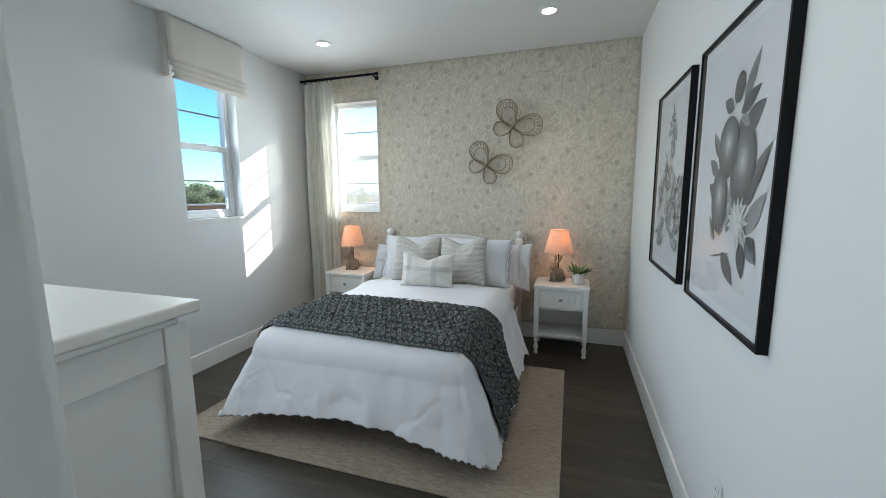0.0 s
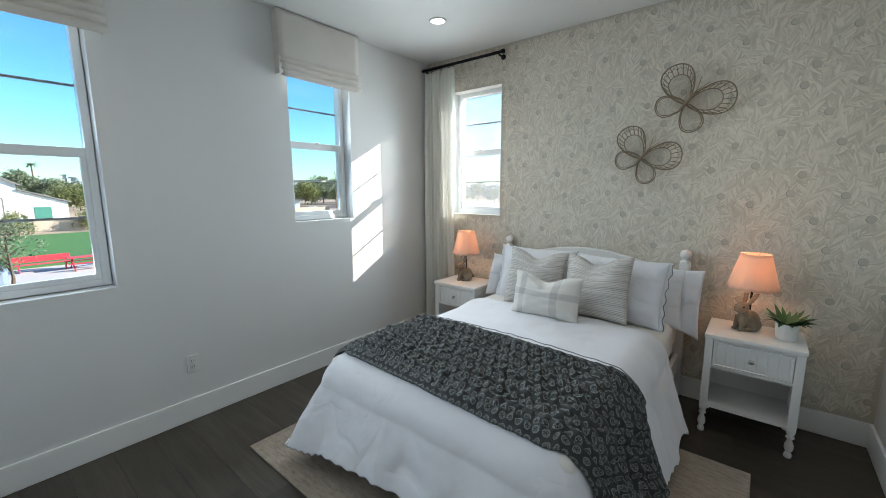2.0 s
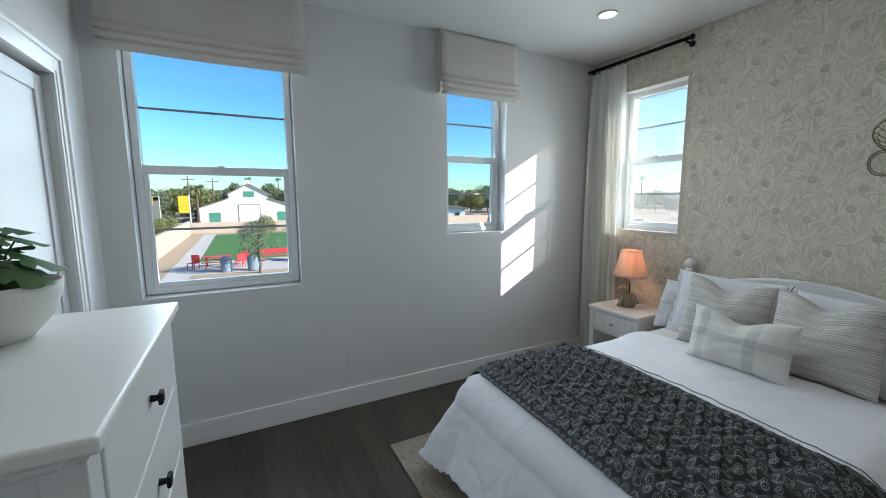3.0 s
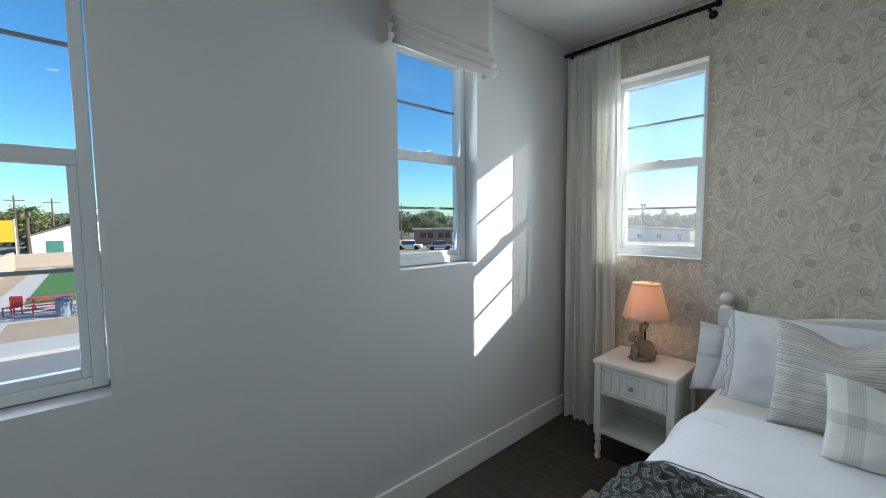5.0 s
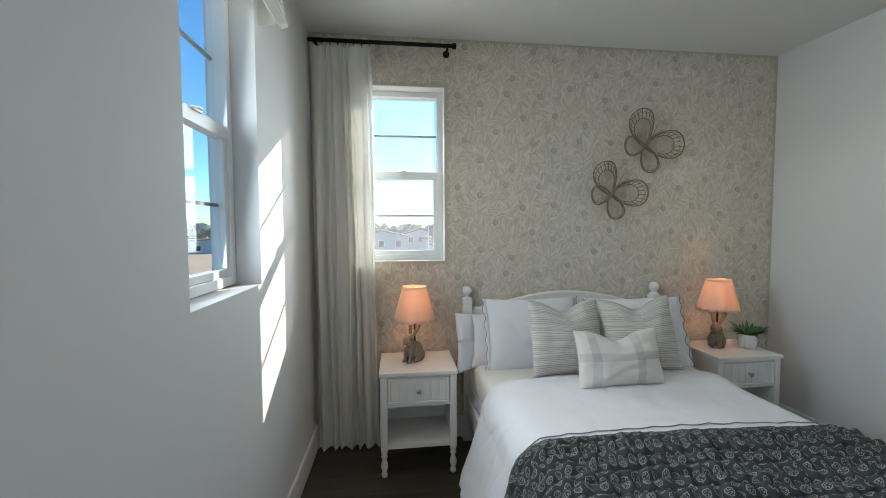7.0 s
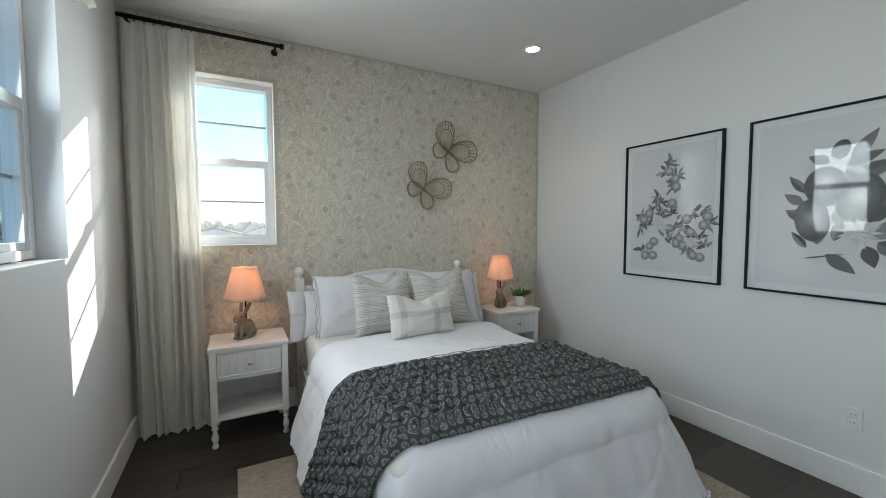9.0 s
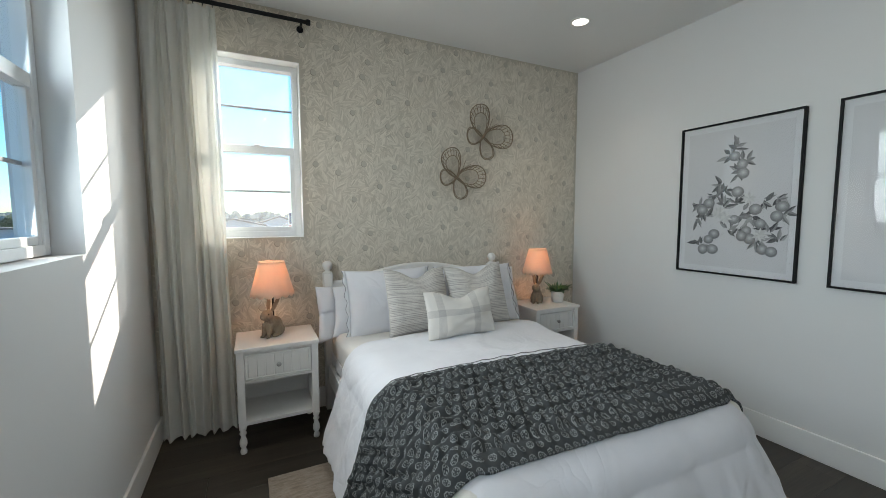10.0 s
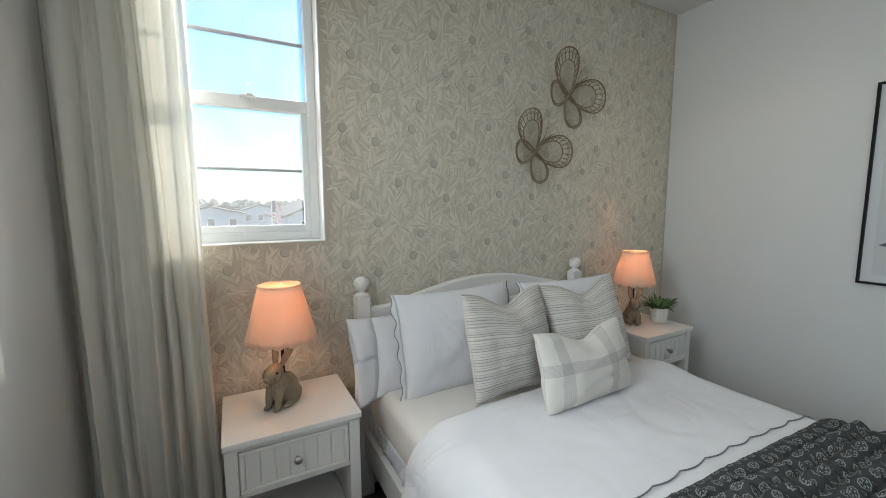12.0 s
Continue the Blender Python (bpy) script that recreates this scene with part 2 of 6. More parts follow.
WALL = plain("matt white wall paint", (0.68, 0.675, 0.666), 0.75, vary=0.02, fine=220, bump=0.12, depth=0.0008)
CEIL = plain("matt white ceiling paint", (0.74, 0.74, 0.73), 0.9, vary=0.02, fine=180, bump=0.15)
TRIM = plain("satin white trim paint", (0.80, 0.795, 0.78), 0.35, vary=0.02, fine=90, bump=0.04)
FURN = plain("white furniture lacquer", (0.78, 0.765, 0.74), 0.38, vary=0.025, fine=80, bump=0.06)
WALLPLATE = plain("white plastic plate", (0.68, 0.68, 0.67), 0.4, vary=0.02, bump=0.02)
VINYL = plain("white vinyl", (0.78, 0.80, 0.81), 0.35, vary=0.02, bump=0.03)
MUNTIN = plain("grey glazing bar", (0.36, 0.37, 0.38), 0.4, vary=0.03, bump=0)
BLACK = plain("black painted metal", (0.010, 0.010, 0.011), 0.6, vary=0.15, bump=0.08)
BLACK.node_tree.nodes["Principled BSDF"].inputs["Specular IOR Level"].default_value = 0.2
NICKEL = plain("brushed nickel", (0.45, 0.44, 0.42), 0.3, 1.0, vary=0.08, bump=0.05)
CLEAR = glass("clear pane body", (1, 1, 1), 0.0)
GLASS = glass("window glass", (0.97, 0.985, 0.98), 0.6)
# the added pale film stands in for the bright sky near the sun
VEILED = glass("window glass with added glare veil", (0.97, 0.985, 0.98), 1.0, 0.15)
PGLASS = glass("picture glass", (1, 1, 1), 0.8)
STUCCO = plain("pale stucco", (0.6, 0.58, 0.54), 0.9, vary=0.08, coarse=0.5, fine=14, bump=0.4)
DOORPAINT = plain("semi-gloss white door paint", (0.60, 0.605, 0.61), 0.42, vary=0.02, bump=0.03)
PAPER = plain("taupe wallpaper ground", (0.525, 0.477, 0.397), 0.8, vary=0.05, coarse=6, fine=150, bump=0.1)
LEAFPRINT = per_island("pale leaf print", [(0.0, (0.54, 0.485, 0.40)), (0.5, (0.65, 0.59, 0.50)), (1.0, (0.76, 0.70, 0.60))], 0.8)
FRUITPRINT = per_island("grey-green fruit print", [(0.0, (0.48, 0.44, 0.37)), (1.0, (0.56, 0.515, 0.435))], 0.8)
RIMPRINT = plain("dark fruit rim print", (0.36, 0.33, 0.275), 0.8, bump=0)
LINEN = fabric("oatmeal linen shade cloth", (0.66, 0.62, 0.57), 500, passing=0.12, bump=0.4)
SHEER = fabric("sheer ivory curtain cloth", (0.80, 0.79, 0.735), 400, passing=0.07, see=0.12)
COTTON = fabric("white washed cotton", (0.735, 0.735, 0.765), 900, wrinkle=0.5)
SHEET = fabric("ivory fitted sheet", (0.73, 0.70, 0.66), 800, wrinkle=0.3)
PIPING = fabric("charcoal embroidery", (0.17, 0.17, 0.18), 900)
STRIPE, PLAID, THROW = striped_fabric(), plaid_fabric(), printed_throw()
SHADE = fabric("peach linen lampshade", (0.88, 0.66, 0.51), 350, passing=0.36, vary=0.06)
RABBIT = plain("weathered carved wood", (0.25, 0.20, 0.145), 0.75, vary=0.35, coarse=14, fine=120, bump=0.5, depth=0.003, stretch=(1, 1, 0.35))
RATTAN = plain("natural rattan", (0.235, 0.175, 0.115), 0.65, vary=0.25, coarse=20, fine=150, bump=0.3)
BULB = glowing("lit warm bulb", (1.0, 0.62, 0.34), 9)
LED = glowing("lit downlight lens", (1.0, 0.93, 0.82), 6)
POT = plain("white glazed ceramic", (0.75, 0.74, 0.71), 0.3, vary=0.04, bump=0.03)
STONEPOT = plain("off-white stone pot", (0.66, 0.64, 0.60), 0.7, vary=0.08, coarse=9, fine=90, bump=0.25)
SOIL = plain("dark potting soil", (0.035, 0.025, 0.018), 0.95, vary=0.4, fine=90, bump=0.8, depth=0.006)
LEAF = per_island("glossy green leaf", [(0.0, (0.018, 0.055, 0.014)), (0.5, (0.04, 0.11, 0.03)), (1.0, (0.07, 0.16, 0.05))], 0.4)
PLANK, RUG = plank_wood(), woven_rug()
GAP = plain("dark joint", (0.02, 0.017, 0.014), 0.9, bump=0)
PRINTPAPER = plain("pale grey print paper", (0.58, 0.575, 0.585), 0.7, vary=0.02, bump=0)
MAT = plain("white picture mount", (0.645, 0.645, 0.655), 0.7, vary=0.015, bump=0)
INK = {k: plain("ink wash " + k, (v, v, v * 1.02), 0.7, vary=0.35, coarse=14, fine=40, bump=0) for k, v in (("dark", 0.085), ("mid", 0.19), ("soft", 0.33), ("pale", 0.50))}
INKGRAD = per_island("ink wash leaves", [(0.0, (0.07, 0.07, 0.075)), (0.5, (0.15, 0.15, 0.155)), (1.0, (0.30, 0.30, 0.30))], 0.7)
INKSOFT = per_island("soft ink wash leaves", [(0.0, (0.06, 0.06, 0.065)), (0.5, (0.16, 0.16, 0.165)), (1.0, (0.36, 0.36, 0.36))], 0.7)


# ---- mesh helpers ----
def part(name, bm, material, parent=None, label="", smooth=False, m=None):
    """Links a bmesh as one mesh object, under a thing if one is given."""
    me = bpy.data.meshes.new(name)
    bm.to_mesh(me)
    bm.free()
    me.materials.append(material)
    if smooth:
        for p in me.polygons:
            p.use_smooth = True
    ob = new(name, me)
    ob.parent = parent
    if m is not None:
        ob.matrix_basis = m
    return tagged(ob, label)


def from_lists(name, verts, faces, material, parent=None, label="", smooth=True, uvs=None):
    me = bpy.data.meshes.new(name)
    me.from_pydata([tuple(v) for v in verts], [], [tuple(f) for f in faces])
    me.materials.append(material)
    if smooth:
        me.polygons.foreach_set("use_smooth", [True] * len(me.polygons))
    if uvs is not None:
        layer = me.uv_layers.new(name="UVMap")
        for loop in me.loops:
            layer.data[loop.index].uv = uvs[loop.vertex_index]
    ob = new(name, me)
    ob.parent = parent
    return tagged(ob, label)


def thing(name, m, label, category, group="", kind=""):
    ob = new(name)
    ob.empty_display_size = 0.05
    ob.matrix_basis = m
    return tagged(ob, label, category, group, kind)


def box(bm, x0, y0, z0, x1, y1, z1, bevel=0.0, segments=2):
    made = bmesh.ops.create_cube(bm, size=1.0, matrix=Matrix.Translation(((x0 + x1) / 2, (y0 + y1) / 2, (z0 + z1) / 2)) @ Matrix.Diagonal((x1 - x0, y1 - y0, z1 - z0, 1)))
    if bevel:
        edges = list({e for v in made["verts"] for e in v.link_edges})
        bmesh.ops.bevel(bm, geom=edges, offset=bevel, segments=segments, affect="EDGES", profile=0.5)
    return bm


def boxed(x0, y0, z0, x1, y1, z1, bevel=0.0, segments=2):
    return box(bmesh.new(), x0, y0, z0, x1, y1, z1, bevel, segments)


def lathe(bm, profile, n=24, at=(0, 0, 0), wave=None):
    """Turns (radius, z) pairs about the upright axis."""
    rings = []
    for i, (r, z) in enumerate(profile):
        ring = []
        for k in range(n):
            a = 2 * math.pi * k / n
            rr, zz = (r, z) if wave is None else wave(i, a, r, z)
            ring.append(bm.verts.new((at[0] + rr * math.cos(a), at[1] + rr * math.sin(a), at[2] + zz)))
        rings.append(ring)
    for a, b in zip(rings, rings[1:]):
        for k in range(n):
            bm.faces.new((a[k], a[(k + 1) % n], b[(k + 1) % n], b[k]))
    for ring, flip in ((rings[0], True), (rings[-1], False)):
        if profile[0 if flip else -1][0] > 1e-4:
            bm.faces.new(ring[::-1] if flip else ring)
    return bm


def tube(bm, points, radius, n=8, closed=False):
    """A round bar along a line; radius may be a list."""
    pts = [Vector(p) for p in points]
    rad = radius if isinstance(radius, (list, tuple)) else [radius] * len(pts)
    rings, side = [], None
    for i, p in enumerate(pts):
        a = pts[i - 1] if i or closed else p
        b = pts[(i + 1) % len(pts)] if closed or i + 1 < len(pts) else p
        d = (b - a).normalized()
        side = d.orthogonal().normalized() if side is None else (side - d * side.dot(d)).normalized()
        up = d.cross(side)
        rings.append([bm.verts.new(p + (side * math.cos(2 * math.pi * k / n) + up * math.sin(2 * math.pi * k / n)) * rad[i]) for k in range(n)])
    pairs = list(zip(rings, rings[1:])) + ([(rings[-1], rings[0])] if closed else [])
    for a, b in pairs:
        for k in range(n):
            bm.faces.new((a[k], a[(k + 1) % n], b[(k + 1) % n], b[k]))
    if not closed:
        bm.faces.new(rings[0][::-1])
        bm.faces.new(rings[-1])
    return bm


def ball(bm, at, radii, m=None, u=16, v=10):
    r = radii if isinstance(radii, (tuple, list)) else (radii,) * 3
    bmesh.ops.create_uvsphere(bm, u_segments=u, v_segments=v, radius=1, matrix=Matrix.Translation(at) @ (m or Matrix()) @ Matrix.Diagonal((*r, 1)))
    return bm


def wall_with_openings(bm, u0, u1, z0, z1, openings, put):
    """Boxes that fill a wall round its openings; put(ua, za, ub, zb) lays one."""
    us = sorted({u0, u1, *[o[0] for o in openings], *[o[2] for o in openings]})
    for ua, ub in zip(us, us[1:]):
        cuts = sorted((o[1], o[3]) for o in openings if o[0] <= ua and ub <= o[2])
        z = z0
        for a, b in cuts:
            if a > z:
                put(ua, z, ub, a)
            z = b
        if z1 > z:
            put(ua, z, ub, z1)


def pane(name, b, material, parent, front, label=""):
    """A pane whose room side carries the gloss; front: the local way that this side faces."""
    ob = part(name, boxed(*b), material, parent, label)
    ob.data.materials.append(CLEAR)
    for p in ob.data.polygons:
        p.material_index = 0 if p.normal.dot(Vector(front)) > 0.9 else 1
    ob.visible_shadow = False
    return ob


# ---- the room ----
W, D, H, T = 3.395, 3.69, 2.74, 0.19   # width, depth, height, thickness of outer walls
WIN1 = (-1.556, 1.244, -0.997, 2.42)   # small window, west wall: y, z, y, z
WINB = (-3.535, 0.953, -2.665, 2.42)   # large window, west wall
WIN2 = (0.322, 1.244, 0.883, 2.42)     # window in the papered wall: x, z, x, z
DOOR = (2.47, 0.0, 3.27, 2.06)         # doorway, south wall
CLOSET = (0.42, 0.0, 1.90, 2.06)       # closet, south wall


def structure(name, bm, material, label):
    return tagged(part(name, bm, material), label, "wall" if name.startswith("wall") else name.split("_")[0], kind="structure")


bm = bmesh.new()
wall_with_openings(bm, -D - 0.12, T, -0.141, H, [WIN1, WINB], lambda a, z, b, y: box(bm, -T, a, z, 0, b, y))
structure("wall_west", bm, WALL, "white painted wall with a small and a large window")
bm = bmesh.new()
wall_with_openings(bm, 0, W, -0.141, H, [WIN2], lambda a, z, b, y: box(bm, a, 0, z, b, T, y))
wall_north = structure("wall_north", bm, PAPER, "taupe wallpapered wall behind the bed")
structure("wall_east", boxed(W, -D - 1.6, -0.141, W + 0.12, T, H), WALL, "white painted wall with two framed prints")
bm = bmesh.new()
wall_with_openings(bm, 0, W, 0, H, [CLOSET, DOOR], lambda a, z, b, y: box(bm, a, -D - 0.12, z, b, -D, y))
structure("wall_south", bm, WALL, "white painted wall with doorway and closet")
structure("ceiling", boxed(-T, -D - 1.6, H, W + 0.12, T, H + 0.12), CEIL, "flat white ceiling")
structure("wall_hall_west", boxed(2.2, -D - 1.6, 0, 2.3, -D - 0.12, H), WALL, "white painted wall of the hall")
structure("wall_hall_south", boxed(2.2, -D - 1.7, 0, W + 0.12, -D - 1.6, H), WALL, "white painted wall at the hall's end")
structure("wall_closet", boxed(-T, -D - 0.7, -0.141, 2.2, -D - 0.6, H), WALL, "white painted back of the closet")
structure("wall_closet_west", boxed(-T, -D - 0.6, -0.141, 0, -D - 0.12, H), WALL, "white painted end of the closet")
structure("wall_lower_storey", boxed(-T, -D - 1.6, -3.2, W + 0.12, T, -0.142), STUCCO, "pale stucco lower storey of the house")

# the returns of the windows are white
def window_returns(tag, o, put):
    """Four thin boards that line an opening; put(ua, za, ub, zb) lays one through the wall."""
    for n, b in (("left", (o[0], o[1], o[0] + 0.004, o[3])), ("right", (o[2] - 0.004, o[1], o[2], o[3])),
                 ("sill", (o[0] + 0.004, o[1], o[2] - 0.004, o[1] + 0.004)), ("top", (o[0] + 0.004, o[3] - 0.004, o[2] - 0.004, o[3]))):
        tagged(part("trim_%s_%s" % (tag, n), put(*b), TRIM), "white painted window return", "trim", kind="structure")


window_returns("window_north", WIN2, lambda a, z, b, y: boxed(a, 0.001, z, b, T, y))


def baseboard(name, x0, y0, x1, y1, inward):
    """A square-edged board with an eased top; inward: the way it faces."""
    bm = bmesh.new()
    ix, iy = inward
    t = 0.016
    box(bm, min(x0, x1, x0 + ix * t), min(y0, y1, y0 + iy * t), 0.0, max(x0, x1, x0 + ix * t), max(y0, y1, y0 + iy * t), 0.148, 0.004)
    tagged(part(name, bm, TRIM), "white painted baseboard", "baseboard", kind="structure")


baseboard("baseboard_west", 0, -D, 0, -0.016, (1, 0))
baseboard("baseboard_north", 0, 0, W, 0, (0, -1))
baseboard("baseboard_east", W, -D, W, -0.016, (-1, 0))
baseboard("baseboard_south", 2.0, -D, 2.37, -D, (0, 1))


def casing(name, x0, x1, top, y, face):
    """A moulded door casing: flat board, back band and inner bead."""
    bm = bmesh.new()
    w = 0.09
    for a, b, z0, z1 in ((x0 - w, x0, 0, top + w), (x1, x1 + w, 0, top + w), (x0, x1, top, top + w)):
        box(bm, a, min(y, y + face * 0.016), z0, b, max(y, y + face * 0.016), z1, 0.002)
    for a, b, z0, z1 in ((x0 - w, x0 - w + 0.022, 0, top + w), (x1 + w - 0.022, x1 + w, 0, top + w), (x0 - w + 0.022, x1 + w - 0.022, top + w - 0.022, top + w)):
        box(bm, a, min(y, y + face * 0.026), z0, b, max(y, y + face * 0.026), z1, 0.005)
    for a, b, z0, z1 in ((x0 - 0.03, x0 - 0.018, 0, top + 0.018), (x1 + 0.018, x1 + 0.03, 0, top + 0.018)):
        box(bm, a, min(y, y + face * 0.021), z0, b, max(y, y + face * 0.021), z1, 0.004)
    tagged(part(name, bm, TRIM), "white moulded door casing", "trim", kind="structure")


casing("trim_door", DOOR[0], DOOR[2], DOOR[3], -D, 1)
casing("trim_door_hall", DOOR[0], DOOR[2], DOOR[3], -D - 0.12, -1)
casing("trim_closet", CLOSET[0], CLOSET[2], CLOSET[3], -D, 1)
bm = bmesh.new()
box(bm, DOOR[0], -D - 0.119, 0, DOOR[0] + 0.018, -D - 0.001, DOOR[3])
box(bm, DOOR[2] - 0.018, -D - 0.119, 0, DOOR[2], -D - 0.001, DOOR[3])
box(bm, DOOR[0] + 0.018, -D - 0.119, DOOR[3] - 0.018, DOOR[2] - 0.018, -D - 0.001, DOOR[3])
box(bm, DOOR[0] + 0.018, -D - 0.075, 0, DOOR[0] + 0.03, -D - 0.04, DOOR[3] - 0.018)
tagged(part("trim_jamb", bm, TRIM), "white painted door jamb with stop", "trim", kind="structure")

# white sliding closet doors
for k in range(2):
    xa = CLOSET[0] + 0.004 + k * 0.72
    y = -D - 0.035 - k * 0.035
    d = thing("door_closet", pose(xa, y, 0.012), "white painted sliding closet door", "closet door", "closet doors", "structure")
    part("panel", boxed(0.07, -0.010, 0.09, 0.68, 0.0, 1.96), DOORPAINT, d)
    for n, b in (("stile", (0, -0.014, 0, 0.07, 0.008, 2.03)), ("stile", (0.68, -0.014, 0, 0.75, 0.008, 2.03)), ("rail", (0.07, -0.014, 0, 0.68, 0.008, 0.09)), ("rail", (0.07, -0.014, 1.96, 0.68, 0.008, 2.03))):
        part(n, boxed(*b, 0.003), DOORPAINT, d)


def window(name, m, wide, high, label, glazing=GLASS):
    """A single-hung vinyl window; local x across, y outwards, z up from the opening's sill."""
    w = thing(name, m, label, "window", kind="structure")
    y0, y1, f = 0.095, 0.165, 0.042
    mid = high * 0.505
    for n, b in (("frame_side", (0.004, y0, 0.004, f, y1, high - 0.004)), ("frame_side", (wide - f, y0, 0.004, wide - 0.004, y1, high - 0.004)),
                 ("frame_head", (f, y0, high - f, wide - f, y1, high - 0.004)), ("frame_sill", (f, y0, 0.004, wide - f, y1, f))):
        part(n, boxed(*b, 0.003), VINYL, w)
    part("meeting_rail", boxed(f, y0 + 0.004, mid - 0.022, wide - f, y1 - 0.02, mid + 0.028, 0.003), VINYL, w)
    part("lower_sash", boxed(f, y0 + 0.008, f, f + 0.026, y0 + 0.04, mid - 0.022, 0.003), VINYL, w)
    bm = boxed(wide - f - 0.026, y0 + 0.008, f, wide - f, y0 + 0.04, mid - 0.022, 0.003)
    part("sash_stile", bm, VINYL, w)
    part("sash_rail", boxed(f + 0.026, y0 + 0.008, f, wide - f - 0.026, y0 + 0.04, f + 0.03, 0.003), VINYL, w)
    lock = bmesh.new()
    box(lock, wide / 2 - 0.03, y0 - 0.006, mid + 0.018, wide / 2 + 0.03, y0 + 0.02, mid + 0.03, 0.003)
    box(lock, wide / 2 - 0.008, y0 - 0.014, mid + 0.026, wide / 2 + 0.022, y0 + 0.004, mid + 0.036, 0.003)
    part("sash_lock", lock, VINYL, w)
    for n, x0, x1, z0, z1, y in (("upper_pane", f, wide - f, mid + 0.028, high - f, 0.142), ("lower_pane", f + 0.026, wide - f - 0.026, f + 0.03, mid - 0.022, 0.125)):
        pane(n, (x0 + 0.001, y - 0.003, z0 + 0.001, x1 - 0.001, y, z1 - 0.001), glazing, w, (0, -1, 0))
        zc = (z0 + z1) / 2 if n == "upper_pane" else (z0 + z1) / 2 - 0.005
        part("glazing_bar", boxed(x0 + 0.001, y + 0.003, zc - 0.0065, x1 - 0.001, y + 0.012, zc + 0.0065), MUNTIN, w, "thin grey glazing bar")
    return w


west = lambda o: Matrix.Translation((0, o[0], o[1])) @ pose(0, 0, 0, 0, 0, 90)
window("window_1", west(WIN1), WIN1[2] - WIN1[0], WIN1[3] - WIN1[1], "small white single-hung window in the painted wall")
window("window_2", Matrix.Translation((WIN2[0], 0, WIN2[1])), WIN2[2] - WIN2[0], WIN2[3] - WIN2[1], "white single-hung window in the wallpapered wall", VEILED)
window("window_3", west(WINB), WINB[2] - WINB[0], WINB[3] - WINB[1], "large white single-hung window above the dresser's end")


def daylight(name, o, along_x, share):
    """The sky's light in a window's opening: one lamp for each sash."""
    mid, wide, high = (o[0] + o[2]) / 2, o[2] - o[0] - 0.10, (o[3] - o[1]) / 2 - 0.09
    for z in (o[1] + 0.075 + high / 2, o[3] - 0.05 - high / 2):
        eye, to = ((mid, 0.085, z), (mid, -1, z - 0.16)) if along_x else ((-0.085, mid, z), (1, mid, z - 0.16))
        window_light(name, look(eye, to), wide, high, DAY * share / 2)


daylight("daylight_small", WIN1, False, 0.56)
daylight("daylight_large", WINB, False, 0.62)
daylight("daylight_north", WIN2, True, 0.60)


# ---- downlights ----
def downlight(x, y):
    d = thing("downlight", pose(x, y, H), "lit white recessed ceiling downlight", "downlight", "ceiling downlights")
    bm = lathe(bmesh.new(), [(0.066, -0.001), (0.068, -0.004), (0.064, -0.008), (0.054, -0.008), (0.050, -0.003), (0.049, -0.0005)], 40)
    part("trim_ring", bm, TRIM, d, "white trim ring", True)
    part("lens", lathe(bmesh.new(), [(0.0, -0.002), (0.049, -0.002), (0.049, -0.0035), (0.0, -0.0035)], 32), LED, d, "lit lens")
    lamp = new("downlight_lamp", bpy.data.lights.new("downlight_lamp", "SPOT"))
    lamp.data.energy, lamp.data.spot_size, lamp.data.spot_blend, lamp.data.shadow_soft_size = SPOTS, radians(118), 0.9, 0.045
    lamp.data.color = (1.0, 0.92, 0.82)
    lamp.matrix_basis = Matrix.Translation((x, y, H - 0.03))


for x in (0.765, 2.67):
    for y in (-0.745, -2.86):
        downlight(x, y)


# ---- window dressing ----
def roman_shade(y0, y1, bottom, label):
    """A flat fold-up shade with its folds stacked at the hem."""
    s = thing("roman_shade", pose(0, 0, 0), label, "window shade", "roman shades")
    front, top = 0.072, 2.732
    prof = [(front - 0.004, top), (front, top - 0.03), (front + 0.003, bottom + 0.16)]
    for k, z in enumerate((0.135, 0.09, 0.045)):
        prof += [(front + 0.004 + k * 0.006, bottom + z), (front + 0.024 + k * 0.008, bottom + z - 0.010), (front + 0.026 + k * 0.008, bottom + z - 0.028), (front + 0.008 + k * 0.006, bottom + z - 0.036)]
    prof += [(front + 0.02, bottom)]
    n = 14
    verts, faces = [], []
    for x, z in prof:
        for i in range(n + 1):
            f = i / n
            sag = -0.006 * math.sin(math.pi * f) * (1 if z < bottom + 0.14 else 0)
            verts.append((x + 0.0015 * math.sin(9 * f + z * 30), y0 + (y1 - y0) * f, z + sag))
    w = n + 1
    for j in range(len(prof) - 1):
        for i in range(n):
            faces.append((j * w + i, j * w + i + 1, (j + 1) * w + i + 1, (j + 1) * w + i))
    c = from_lists("cloth", verts, faces, LINEN, s, "oatmeal linen with stitched hem folds")
    c.modifiers.new("thick", "SOLIDIFY").thickness = 0.004
    for n_, y in (("side_return", y0), ("side_return", y1 - 0.004)):
        part(n_, boxed(0.003, y, bottom + 0.02, front - 0.006, y + 0.004, top), LINEN, s)
    part("head_rail", boxed(0.002, y0 + 0.006, 2.68, 0.05, y1 - 0.006, 2.73), TRIM, s)


roman_shade(-1.645, -0.948, 2.285, "oatmeal linen roman shade raised over the small window")
roman_shade(-3.60, -2.588, 2.285, "wide oatmeal linen roman shade raised over the large window")

